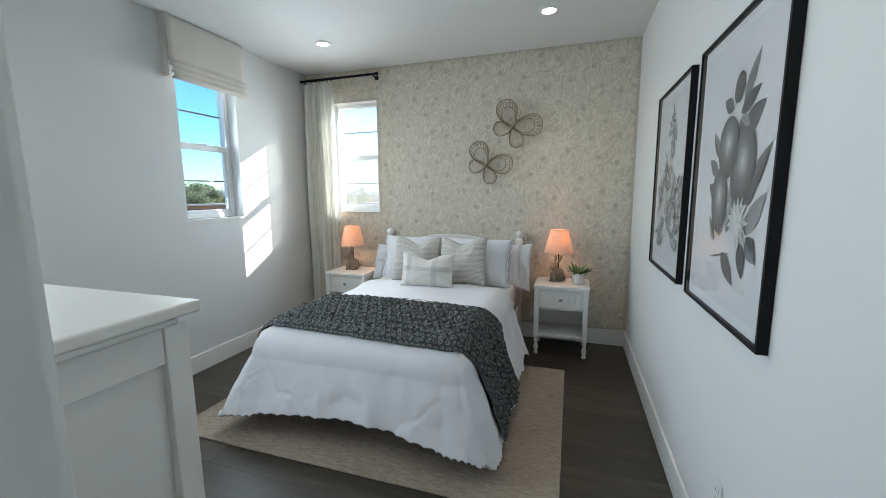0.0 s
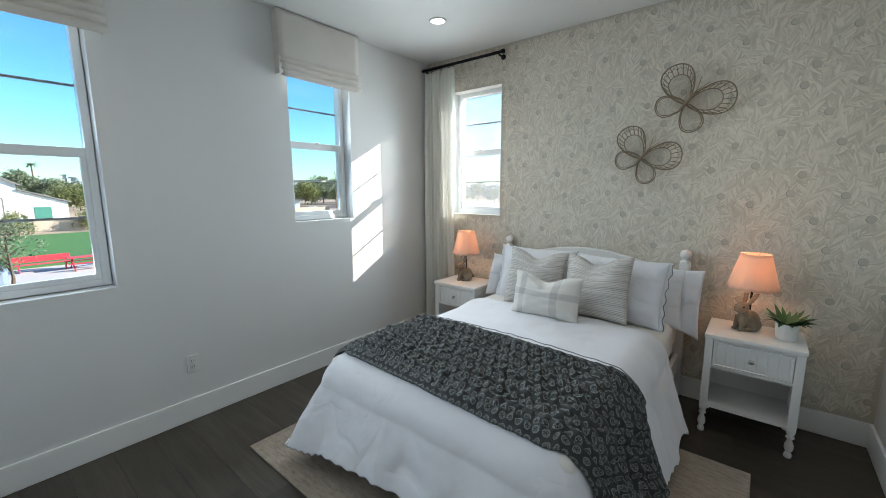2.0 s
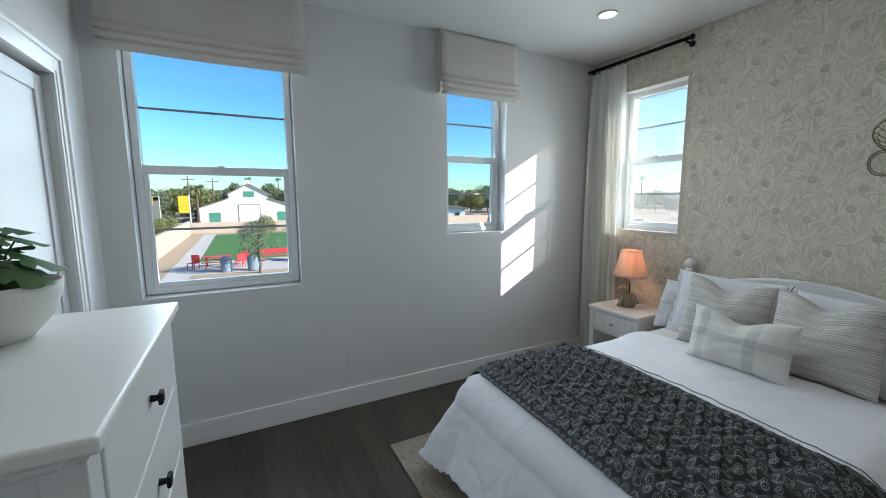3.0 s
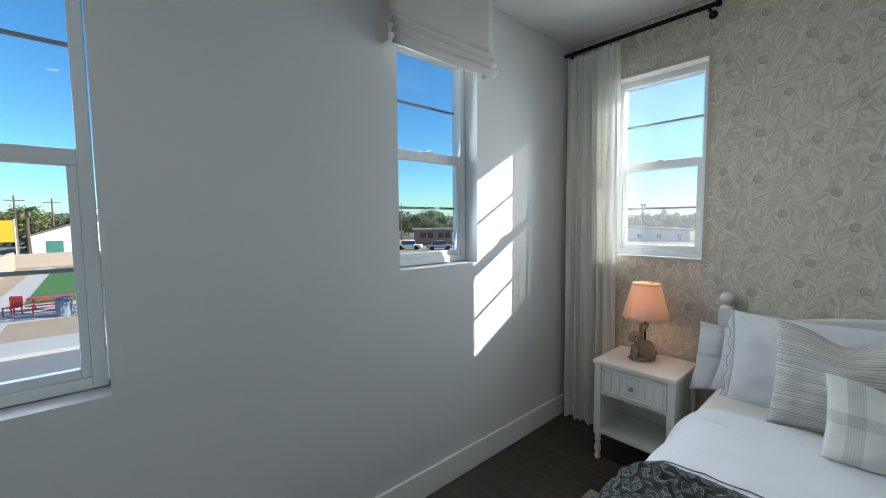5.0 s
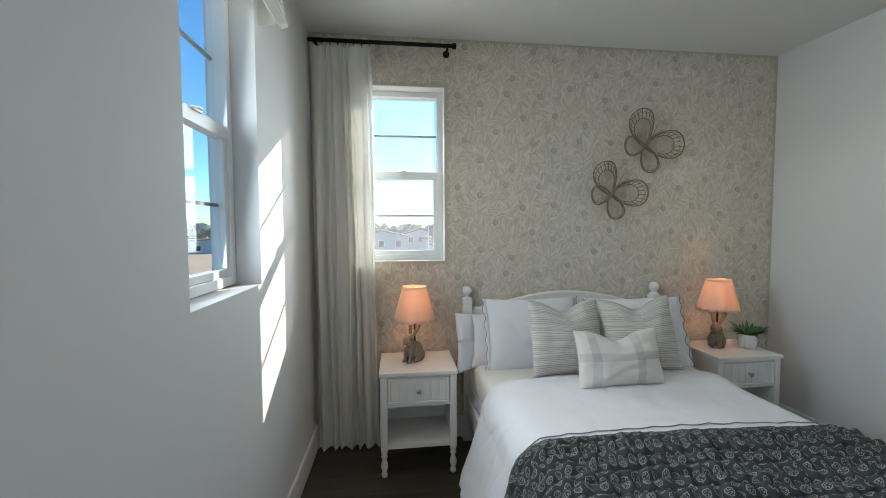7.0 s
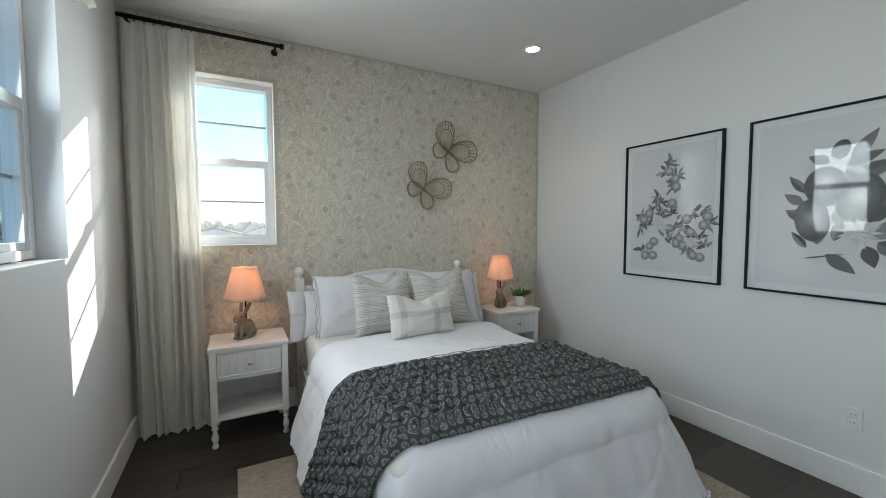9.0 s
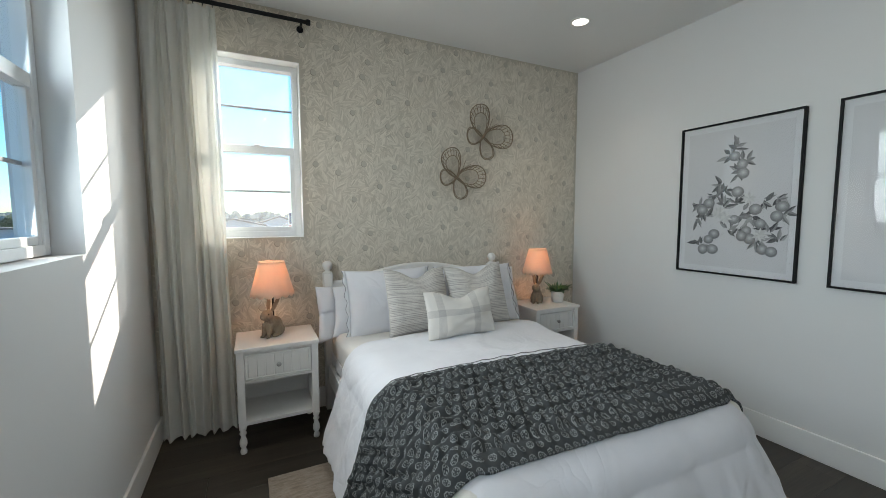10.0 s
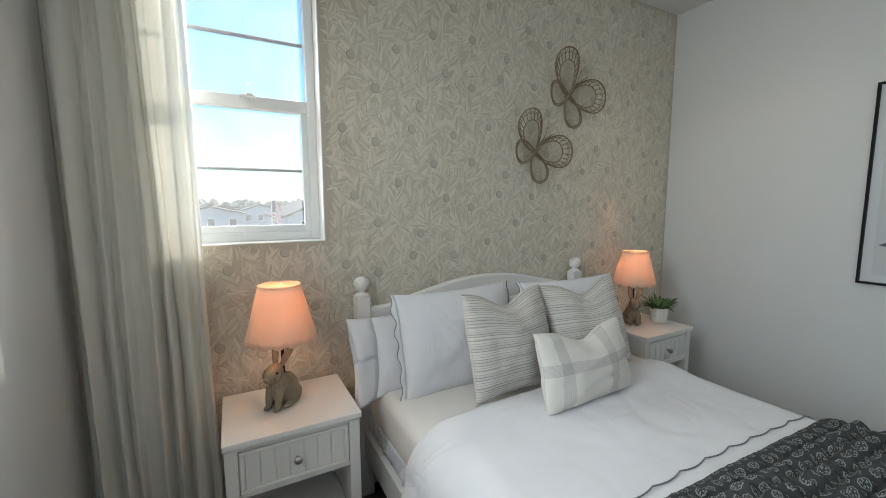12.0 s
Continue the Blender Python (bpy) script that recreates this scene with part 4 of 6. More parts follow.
# ---- rabbit lamps ----
def rabbit_lamp(m, mirrored):
    l = thing("table_lamp", m, "lit peach lampshade on a carved wooden rabbit", "table lamp", "rabbit lamps")
    bm = bmesh.new()
    tilt = lambda rx, ry=0: pose(0, 0, 0, rx, ry, 0)
    ball(bm, (0, 0.022, 0.058), (0.043, 0.056, 0.058), tilt(-12), 20, 14)          # body
    ball(bm, (0, -0.010, 0.078), (0.033, 0.036, 0.055), tilt(-8), 18, 12)          # chest
    for sx in (-1, 1):
        ball(bm, (sx * 0.034, 0.030, 0.034), (0.020, 0.040, 0.036), tilt(10), 16, 10)   # haunch
        ball(bm, (sx * 0.036, 0.000, 0.011), (0.014, 0.034, 0.012), None, 14, 8)        # hind foot
        tube(bm, [(sx * 0.019, -0.030, 0.082), (sx * 0.020, -0.040, 0.040), (sx * 0.020, -0.044, 0.010), (sx * 0.020, -0.050, 0.004)], [0.017, 0.0135, 0.011, 0.009], 12)
        ball(bm, (sx * 0.020, -0.050, 0.008), (0.012, 0.018, 0.008), None, 12, 8)
        ball(bm, (sx * 0.021, -0.044, 0.128), (0.014, 0.018, 0.017), None, 12, 8)       # cheek
        ear = Matrix.Translation((sx * (0.020 + (0.012 if sx > 0 else 0)), 0.004, 0.196)) @ pose(0, 0, 0, -14, sx * (24 if sx > 0 else 8), 0)
        bmesh.ops.create_uvsphere(bm, u_segments=14, v_segments=10, radius=1, matrix=ear @ Matrix.Diagonal((0.0145, 0.008, 0.052, 1)))
    ball(bm, (0, -0.034, 0.135), (0.029, 0.042, 0.032), tilt(18), 18, 12)          # head
    ball(bm, (0, -0.066, 0.124), (0.014, 0.014, 0.013), None, 12, 8)               # muzzle
    ball(bm, (0, 0.080, 0.040), (0.016, 0.016, 0.016), None, 12, 8)                # tail
    bmesh.ops.scale(bm, vec=(1.06, 1.06, 1.06), verts=bm.verts)
    base = part("rabbit_base", bm, RABBIT, l, "weathered carved wooden rabbit", True)
    r = base.modifiers.new("fused", "REMESH")
    r.mode, r.voxel_size, r.use_smooth_shade = "VOXEL", 0.0032, True
    for sx in (-1, 1):
        part("eye", ball(bmesh.new(), (sx * 0.0275, -0.049, 0.152), (0.005, 0.005, 0.005), None, 10, 6), BLACK, l, "dark bead eye", True)
    part("stem", tube(bmesh.new(), [(0, 0.020, 0.10), (0, 0.020, 0.33)], 0.006, 10), BLACK, l, "dark metal stem", True)
    part("socket", lathe(bmesh.new(), [(0.0, 0.30), (0.014, 0.30), (0.016, 0.34), (0.0, 0.342)], 14, (0, 0.020, 0)), BLACK, l, "", True)
    part("bulb", ball(bmesh.new(), (0, 0.020, 0.372), (0.024, 0.024, 0.032), None, 14, 10), BULB, l, "lit warm bulb", True)
    n, lo, hi = 128, 0.272, 0.478
    verts, faces = [], []
    rows = 10
    for j in range(rows + 1):
        f = j / rows
        r_ = 0.132 + (0.077 - 0.132) * f
        for k in range(n):
            a = 2 * math.pi * k / n
            z = lo + (hi - lo) * f - (0.013 * abs(math.sin(a * 8)) * (1 - f) ** 3)
            rr = r_ + 0.0012 * noise.noise((math.cos(a) * 3, math.sin(a) * 3, f * 2))
            verts.append((rr * math.cos(a), 0.020 + rr * math.sin(a), z))
    for j in range(rows):
        for k in range(n):
            a, b = j * n + k, j * n + (k + 1) % n
            faces.append((a, b, b + n, a + n))
    sh = from_lists("shade", verts, faces, SHADE, l, "peach linen shade with scalloped lower edge")
    sh.modifiers.new("thick", "SOLIDIFY").thickness = 0.0016
    bm = bmesh.new()
    for rr, z in ((0.077, hi), ):
        tube(bm, [(rr * math.cos(a * math.pi / 24), 0.020 + rr * math.sin(a * math.pi / 24), z) for a in range(48)], 0.0028, 6, True)
    part("shade_trim", bm, SHADE, sh, "", True)
    bm = bmesh.new()
    for k in range(3):
        a = k * 2 * math.pi / 3
        tube(bm, [(0, 0.02, hi - 0.03), (0.073 * math.cos(a), 0.02 + 0.073 * math.sin(a), hi - 0.004)], 0.0014, 5)
    part("spider", bm, NICKEL, l)
    lamp = new("bedside_bulb_lamp", bpy.data.lights.new("bedside_bulb_lamp", "POINT"))
    lamp.data.energy, lamp.data.color, lamp.data.shadow_soft_size = BEDSIDE, (1.0, 0.58, 0.36), 0.03
    lamp.matrix_basis = m @ Matrix.Translation((0, 0.02, 0.385))


rabbit_lamp(pose(0.645, -0.232, 0.635, 0, 0, -45) @ Matrix.Scale(0.98, 4), False)
rabbit_lamp(pose(2.766, -0.215, 0.635, 0, 0, -45) @ Matrix.Scale(0.98, 4), True)


# ---- plants ----
def blade(verts, faces, base, out, up, length, width, bend, n=6):
    """A pointed leaf that arches over."""
    side = out.cross(up).normalized()
    start = len(verts)
    for i in range(n + 1):
        f = i / n
        a = bend * f
        p = base + out * (length * f * math.cos(a * 0.5)) + up * (length * (0.55 * f - bend * 0.75 * f * f))
        w = width * math.sin(math.pi * min(1, 0.08 + 0.92 * f)) ** 0.8
        verts += [p - side * w + up * w * 0.25, p, p + side * w + up * w * 0.25]
    for i in range(n):
        a = start + 3 * i
        faces += [(a, a + 1, a + 4, a + 3), (a + 1, a + 2, a + 5, a + 4)]


def potted_fern(x, y, z):
    t = thing("potted_plant", pose(x, y, z), "small green spiky plant in a ribbed white pot", "potted plant")
    rib = lambda i, a, r, zz: (r * (1 + (0.025 * math.cos(a * 18) if 0 < i < 6 else 0)), zz)
    part("pot", lathe(bmesh.new(), [(0.042, 0), (0.046, 0.004), (0.050, 0.04), (0.052, 0.088), (0.053, 0.096), (0.049, 0.097), (0.047, 0.084), (0.0, 0.082)], 72, wave=rib), POT, t, "ribbed white ceramic pot", True)
    part("soil", lathe(bmesh.new(), [(0.0, 0.083), (0.046, 0.083), (0.046, 0.087), (0.0, 0.090)], 24), SOIL, t)
    rnd = random.Random(4)
    for k in range(70):
        verts, faces = [], []
        a = rnd.uniform(0, 2 * math.pi)
        out = Vector((math.cos(a), math.sin(a), 0))
        blade(verts, faces, Vector((0, 0, 0.087)) + out * rnd.uniform(0.0, 0.03), out, Vector((0, 0, 1)), rnd.uniform(0.06, 0.115), rnd.uniform(0.009, 0.014), rnd.uniform(-0.40, 0.65))
        from_lists("leaf", verts, faces, LEAF, t)


potted_fern(2.955, -0.268, 0.634)


# ---- dresser ----
def dresser(x0, x1, y0, y1, h):
    d = thing("dresser", pose(0, 0, 0), "tall white painted chest of drawers with black knobs", "chest of drawers")
    part("top", boxed(x0 - 0.022, y0, h - 0.028, x1 + 0.022, y1 + 0.022, h, 0.006, 3), FURN, d)
    part("top_moulding", boxed(x0 - 0.01, y0, h - 0.046, x1 + 0.01, y1 - 0.026, h - 0.028, 0.006, 3), FURN, d)
    part("carcass", boxed(x0 + 0.02, y0 + 0.005, 0.10, x1 - 0.02, y1 - 0.022, h - 0.046), FURN, d)
    for xa in (x0, x1 - 0.055):
        for ya in (y0 + 0.001, y1 - 0.055):
            part("post", boxed(xa, ya, 0.0, xa + 0.055, ya + 0.055, h - 0.046, 0.003), FURN, d)
    for xa in (x0 + 0.006, x1 - 0.024):
        part("side_rail", boxed(xa, y0 + 0.056, h - 0.13, xa + 0.018, y1 - 0.055, h - 0.046, 0.002), FURN, d)
        part("side_rail", boxed(xa, y0 + 0.056, 0.09, xa + 0.018, y1 - 0.055, 0.17, 0.002), FURN, d)
    rows, step = 5, 0.213
    z = h - 0.029 - rows * step
    for k in range(rows):
        a, b = z + k * step + 0.005, z + (k + 1) * step - 0.005
        dr = part("drawer", boxed(x0 + 0.06, y1 - 0.024, a, x1 - 0.06, y1 + 0.004, b, 0.004, 3), FURN, d)
        for f in (0.5,):
            bm = lathe(bmesh.new(), [(0.0, 0), (0.009, 0), (0.007, 0.012), (0.008, 0.018), (0.0, 0.018)], 14)
            box(bm, -0.015, -0.015, 0.017, 0.015, 0.015, 0.027, 0.004)
            xk = x0 + 0.06 + (x1 - x0 - 0.12) * f
            part("knob", bm, BLACK, dr, "square black knob", False, pose(xk, y1 + 0.003, (a + b) / 2, -90, 0, 0))
    part("plinth_rail", boxed(x0 + 0.055, y1 - 0.03, 0.06, x1 - 0.055, y1 - 0.008, 0.112, 0.002), FURN, d)


dresser(1.27, 2.04, -3.655, -3.225, 1.20)

mon = thing("potted_plant", pose(1.475, -3.545, 1.20) @ Matrix.Scale(0.92, 4), "bushy dark green split-leaf plant in a white stone bowl", "potted plant")
part("pot", lathe(bmesh.new(), [(0.075, 0), (0.085, 0.004), (0.125, 0.05), (0.148, 0.11), (0.152, 0.145), (0.145, 0.148), (0.138, 0.125), (0.0, 0.12)], 48), STONEPOT, mon, "off-white stone bowl", True)
part("soil", lathe(bmesh.new(), [(0.0, 0.121), (0.137, 0.121), (0.137, 0.127), (0.0, 0.13)], 30), SOIL, mon)
rnd = random.Random(9)
for k in range(46):
    a = rnd.uniform(0, 2 * math.pi)
    out = Vector((math.cos(a), math.sin(a), 0))
    reach, hgt = rnd.uniform(0.02, 0.10), rnd.uniform(0.17, 0.29)
    p0, p1 = Vector((0, 0, 0.12)) + out * 0.03, out * reach + Vector((0, 0, hgt))
    stalk = tube(bmesh.new(), [p0, p0.lerp(p1, 0.5) + Vector((0, 0, 0.03)), p1], 0.0025, 5)
    # a heart-shaped leaf with fingers cut from its rim
    tipway = (out + Vector((0, 0, rnd.uniform(-0.7, 0.1)))).normalized()
    side = Vector((-out.y, out.x, 0))
    up = side.cross(tipway) * -1
    size = rnd.uniform(0.04, 0.068)
    vs = [stalk.verts.new(p1)]
    for i in range(29):
        t = -math.pi + 2 * math.pi * i / 28
        r = size * (0.75 + 0.3 * math.cos(t)) * (0.62 if i % 4 == 2 and abs(t) < 2.5 and abs(t) > 0.3 else 1.0)
        vs.append(stalk.verts.new(p1 + tipway * (r * math.cos(t) * 1.15 + size * 0.3) + side * r * math.sin(t) - Vector((0, 0, 1)) * abs(math.sin(t)) * r * 0.25))
    for i in range(1, 29):
        stalk.faces.new((vs[0], vs[i], vs[i + 1]))
    part("leaf", stalk, LEAF, mon)


# ---- framed prints ----
def leaf_shape(bm, x, z, length, width, ang, y, n=7):
    """A flat pointed leaf of two halves."""
    c, s = math.cos(ang), math.sin(ang)
    put = lambda a, b: bm.verts.new((x + a * c - b * s, y, z + a * s + b * c))
    for side in (-1, 1):
        mid = [put(length * i / n, 0) for i in range(n + 1)]
        rim = [put(length * i / n, side * width * math.sin(math.pi * (i / n) ** 0.8)) for i in range(1, n)]
        for i in range(n):
            quad = [mid[i], mid[i + 1]] + ([rim[i]] if i < n - 1 else []) + ([rim[i - 1]] if i > 0 else [])
            bm.faces.new(quad if side > 0 else quad[::-1])


def disc(bm, x, z, rx, rz, y, ang=0.0, n=28, cut=None):
    c, s = math.cos(ang), math.sin(ang)
    vs = []
    for k in range(n):
        a, b = rx * math.cos(2 * math.pi * k / n), rz * math.sin(2 * math.pi * k / n)
        vs.append(bm.verts.new((x + a * c - b * s, y, z + a * s + b * c)))
    bm.faces.new(vs)


def fruit_ink(name, tones):
    """A round fruit with a soft pale middle."""
    n = Nodes(name)
    g = n.tree.nodes.new("ShaderNodeTexCoord")
    grad = n.tree.nodes.new("ShaderNodeTexGradient")
    grad.gradient_type = "SPHERICAL"
    m = n.add("ShaderNodeMapping", Location=(-1.1, 0, -1.25), Scale=(2.2, 0.0, 2.2))
    n.link(g.outputs["Generated"], m.inputs[0])
    n.link(m.outputs[0], grad.inputs[0])
    n.link(n.ramp(grad.outputs[1], [(at, (v, v, v * 1.02)) for at, v in zip((0.0, 0.45, 0.8, 1.0), tones)]), n.bsdf.inputs["Base Color"])
    n.bsdf.inputs["Roughness"].default_value = 0.8
    return n.mat


FRUIT = fruit_ink("ink wash fruit", (0.10, 0.17, 0.36, 0.52))
PALEFRUIT = fruit_ink("pale ink wash fruit", (0.20, 0.32, 0.46, 0.54))


def framed_print(y_mid, label, draw, w=0.352):
    """A black-framed print under glass on the east wall; local x runs along the wall towards the door, y out of the wall."""
    f = thing("framed_print", Matrix.Translation((W, y_mid, 1.495)) @ pose(0, 0, 0, 0, 0, -90), label, "framed print", "framed prints")
    h, d = 0.503, 0.030
    for n, b in (("frame_side", (-w, -d, -h, -w + 0.011, -0.001, h)), ("frame_side", (w - 0.011, -d, -h, w, -0.001, h)), ("frame_rail", (-w + 0.011, -d, h - 0.011, w - 0.011, -0.001, h)), ("frame_rail", (-w + 0.011, -d, -h, w - 0.011, -0.001, -h + 0.011))):
        part(n, boxed(*b, 0.001), BLACK, f)
    part("mount", boxed(-w + 0.011, -0.012, -h + 0.011, w - 0.011, -0.004, h - 0.011), MAT, f, "white mount")
    part("print_paper", boxed(-w + 0.05, -0.0145, -h + 0.05, w - 0.05, -0.0125, h - 0.05), PRINTPAPER, f, "pale grey print")
    draw(f)
    pane("glazing", (-w + 0.0115, -0.027, -h + 0.0115, w - 0.0115, -0.0255, h - 0.0115), PGLASS, f, (0, -1, 0), "clear picture glass")


PETAL = per_island("pale petal print", [(0.0, (0.42, 0.42, 0.42)), (1.0, (0.62, 0.62, 0.61))], 0.7)


def many_fruits(f):
    """A spray of small fruits, leaves and blossom, wide at its foot."""
    rnd = random.Random(21)
    fruits = ((-0.005, 0.274), (0.042, 0.217), (0.05, 0.16), (0.024, 0.044), (-0.148, -0.024), (-0.19, -0.07), (-0.106, -0.232), (-0.113, -0.335), (-0.175, -0.34), (-0.14, -0.27), (0.01, -0.133), (0.085, -0.205), (0.107, -0.255), (0.06, -0.24), (0.178, -0.318), (0.225, -0.329), (0.267, -0.056), (0.243, -0.113), (0.16, -0.16), (0.13, -0.07))
    sprigs = ((-0.03, 0.29), (0.0, 0.33), (0.05, 0.24), (0.03, 0.17), (-0.085, 0.09), (-0.06, 0.05), (-0.10, 0.02), (-0.22, -0.05), (-0.2, -0.03), (-0.23, -0.13), (-0.17, -0.10), (-0.2, -0.30), (-0.05, -0.04), (0.02, -0.03), (0.07, -0.09), (-0.02, -0.19), (0.04, -0.19), (0.12, -0.12), (0.18, -0.02), (0.25, 0.0), (0.28, -0.10), (0.2, -0.2), (0.26, -0.26), (0.14, -0.28))
    lv = bmesh.new()
    for k, (x, z) in enumerate(sprigs):
        turn = rnd.uniform(0, 6.28)
        for j in range(5):
            leaf_shape(lv, x + rnd.uniform(-0.015, 0.015), z + rnd.uniform(-0.015, 0.015), rnd.uniform(0.05, 0.085), rnd.uniform(0.009, 0.014), turn + j * 0.75 + rnd.uniform(-0.2, 0.2), -0.0150 - 0.00003 * (k * 5 + j))
    part("printed_leaves", lv, INKSOFT, f, "grey ink-wash leaves")
    for k, (x, z) in enumerate(fruits):
        fb = bmesh.new()
        disc(fb, x, z, rnd.uniform(0.030, 0.038), rnd.uniform(0.029, 0.036), -0.0188 - 0.00012 * k)
        part("printed_fruit", fb, PALEFRUIT, f)
    for x, z in ((-0.078, -0.09), (-0.04, -0.12), (0.16, -0.23), (0.09, 0.0)):
        fl = bmesh.new()
        disc(fl, x, z, 0.022, 0.022, -0.0214)
        for q in range(9):
            leaf_shape(fl, x, z, 0.045, 0.010, q * 0.7 + x * 9, -0.0216 - 0.00015 * q)
        part("printed_flower", fl, PETAL, f)


def one_branch(f):
    """One branch with three large fruits, long leaves and a daisy-like blossom."""
    lv = bmesh.new()
    for k, (x0, z0, x1, z1, w) in enumerate(((0.08, 0.215, 0.175, 0.36, 0.036), (0.0, 0.215, -0.09, 0.255, 0.034), (0.063, 0.19, 0.20, 0.25, 0.036), (0.09, 0.12, 0.24, 0.20, 0.05), (0.06, 0.17, 0.15, 0.12, 0.045), (-0.09, 0.06, -0.17, 0.16, 0.03), (-0.10, 0.0, -0.19, 0.06, 0.034), (-0.10, -0.08, -0.18, -0.03, 0.034), (0.16, -0.08, 0.30, 0.075, 0.042), (0.14, -0.10, 0.24, -0.02, 0.04), (0.17, -0.19, 0.30, -0.06, 0.046), (-0.08, -0.24, -0.15, -0.15, 0.026), (0.0, -0.27, 0.12, -0.365, 0.042), (0.15, -0.22, 0.185, -0.33, 0.042), (0.19, -0.20, 0.27, -0.27, 0.045), (0.02, -0.10, 0.10, 0.0, 0.04), (0.03, -0.20, 0.06, -0.08, 0.035), (-0.04, -0.22, -0.02, -0.12, 0.03))):
        leaf_shape(lv, x0, z0, math.hypot(x1 - x0, z1 - z0), w * 0.78, math.atan2(z1 - z0, x1 - x0), -0.0152 - 0.00012 * k, 9)
    part("printed_leaves", lv, INKGRAD, f, "grey ink-wash leaves")
    for k, (x, z, rx, rz, a) in enumerate(((0.119, 0.018, 0.088, 0.125, -0.25), (-0.062, -0.09, 0.075, 0.115, 0.15), (-0.013, 0.089, 0.088, 0.105, 0.1), (0.041, 0.275, 0.036, 0.05, -0.3))):
        fb = bmesh.new()
        disc(fb, x, z, rx, rz, -0.0177 - 0.0002 * k, a, 40)
        part("printed_fruit", fb, FRUIT if k < 3 else INK["dark"], f)
    fl = bmesh.new()
    for ring, (r0, l) in enumerate(((0.0, 0.085), (0.0, 0.055))):
        for q in range(15):
            leaf_shape(fl, 0.124, -0.157, l, 0.011, q * 6.28 / 15 + ring * 0.25, -0.0192 - 0.00012 * (q + 15 * ring), 5)
    part("printed_flower", fl, PETAL, f, "pale many-petalled blossom")
    eye = bmesh.new()
    disc(eye, 0.124, -0.157, 0.03, 0.03, -0.0189)
    part("printed_flower_eye", eye, PETAL, f)
    br = bmesh.new()
    leaf_shape(br, -0.10, -0.30, 0.19, 0.004, 0.2, -0.0186)
    part("printed_twig", br, INK["dark"], f)


framed_print(-1.409, "black-framed grey print of a fruit spray under glass", many_fruits)
framed_print(-2.268, "black-framed grey print of three large fruits under glass", one_branch, 0.366)


# ---- wicker butterflies ----
def butterfly(m, size, spread):
    b = thing("wall_butterfly", m, "woven rattan butterfly hung on the wallpaper", "wall decoration", "rattan butterflies")
    y = -0.03

    def wing(name, ang, length, wide, cells, lift):
        bm = bmesh.new()
        c, s = math.cos(ang), math.sin(ang)
        put = lambda a, q, yy=y: Vector((a * c - q * s, yy - lift * a, a * s + q * c))
        loop = lambda f, w0: [put(length * f * (0.5 - 0.5 * math.cos(t)) + 0.004, wide * w0 * math.sin(t) * (0.45 + 0.55 * (0.5 - 0.5 * math.cos(t)))) for t in [2 * math.pi * k / 40 for k in range(40)]]
        outer, inner = loop(1.0, 1.0), loop(0.74 if cells else 0.95, 0.66 if cells else 0.86)
        tube(bm, outer, 0.0039, 6, True)
        tube(bm, [p + Vector((0, -0.004, 0)) for p in outer], 0.0031, 6, True)
        tube(bm, inner, 0.0031, 6, True)
        if cells:
            for k in range(7, 34, 2):
                tube(bm, [outer[k], inner[k]], 0.0026, 5)
            mid = [o.lerp(i, 0.5) for o, i in zip(outer, inner)]
            for k in range(8, 32, 2):
                tube(bm, [mid[k - 1], mid[k].lerp(outer[k], 0.5), mid[k + 1]], 0.0022, 5)
        part(name, bm, RATTAN, b, "", True)
        web = bmesh.new()
        vs = [web.verts.new(p + Vector((0, 0.002, 0))) for p in inner]
        web.faces.new(vs)
        part("wing_mesh", web, NET, b)

    s = size
    wing("upper_wing", radians(spread), 0.248 * s, 0.124 * s, True, 0.26)
    wing("upper_wing", radians(3), 0.272 * s, 0.128 * s, True, 0.15)
    wing("lower_wing", radians(184), 0.172 * s, 0.09 * s, False, 0.25)
    wing("lower_wing", radians(-72), 0.19 * s, 0.088 * s, False, 0.06)
    bm = bmesh.new()
    a = radians(52)
    d = Vector((math.cos(a), 0, math.sin(a)))
    ps = [d * (t * s) + Vector((0, y - 0.012, 0)) for t in (-0.07, -0.04, 0.0, 0.04, 0.08, 0.10)]
    tube(bm, ps, [0.003, 0.009, 0.011, 0.009, 0.008, 0.003], 10)
    for k in (-1, 0, 1):
        tube(bm, [p + Vector((0.006 * k, -0.008, 0.004 * k)) for p in ps[:-1]], 0.004, 6)
    part("body", bm, RATTAN, b, "bundled rattan body", True)
    for da in (-10, 10):
        e = radians(52 + da)
        part("feeler", tube(bmesh.new(), [d * 0.09 * s + Vector((0, y - 0.012, 0)), Vector((math.cos(e), 0, math.sin(e))) * 0.17 * s + Vector((0, y - 0.03, 0))], 0.0022, 5), RATTAN, b)
    part("hook", tube(bmesh.new(), [(0, -0.001, 0), (0, y - 0.012, 0)], 0.003, 6), RATTAN, b)


n_ = Nodes("fine brown netting")
clear = n_.tree.nodes.new("ShaderNodeBsdfTransparent")
mixed = n_.tree.nodes.new("ShaderNodeMixShader")
mixed.inputs[0].default_value = 0.88
n_.bsdf.inputs["Base Color"].default_value = (0.27, 0.21, 0.14, 1)
n_.link(n_.bsdf.outputs[0], mixed.inputs[1])
n_.link(clear.outputs[0], mixed.inputs[2])
n_.link(mixed.outputs[0], n_.out.inputs[0])
NET = n_.mat
butterfly(pose(2.32, 0, 2.05, 0, 0, 0), 1.0, 109)
butterfly(pose(2.07, 0, 1.705, 0, 0, 0), 0.94, 116)


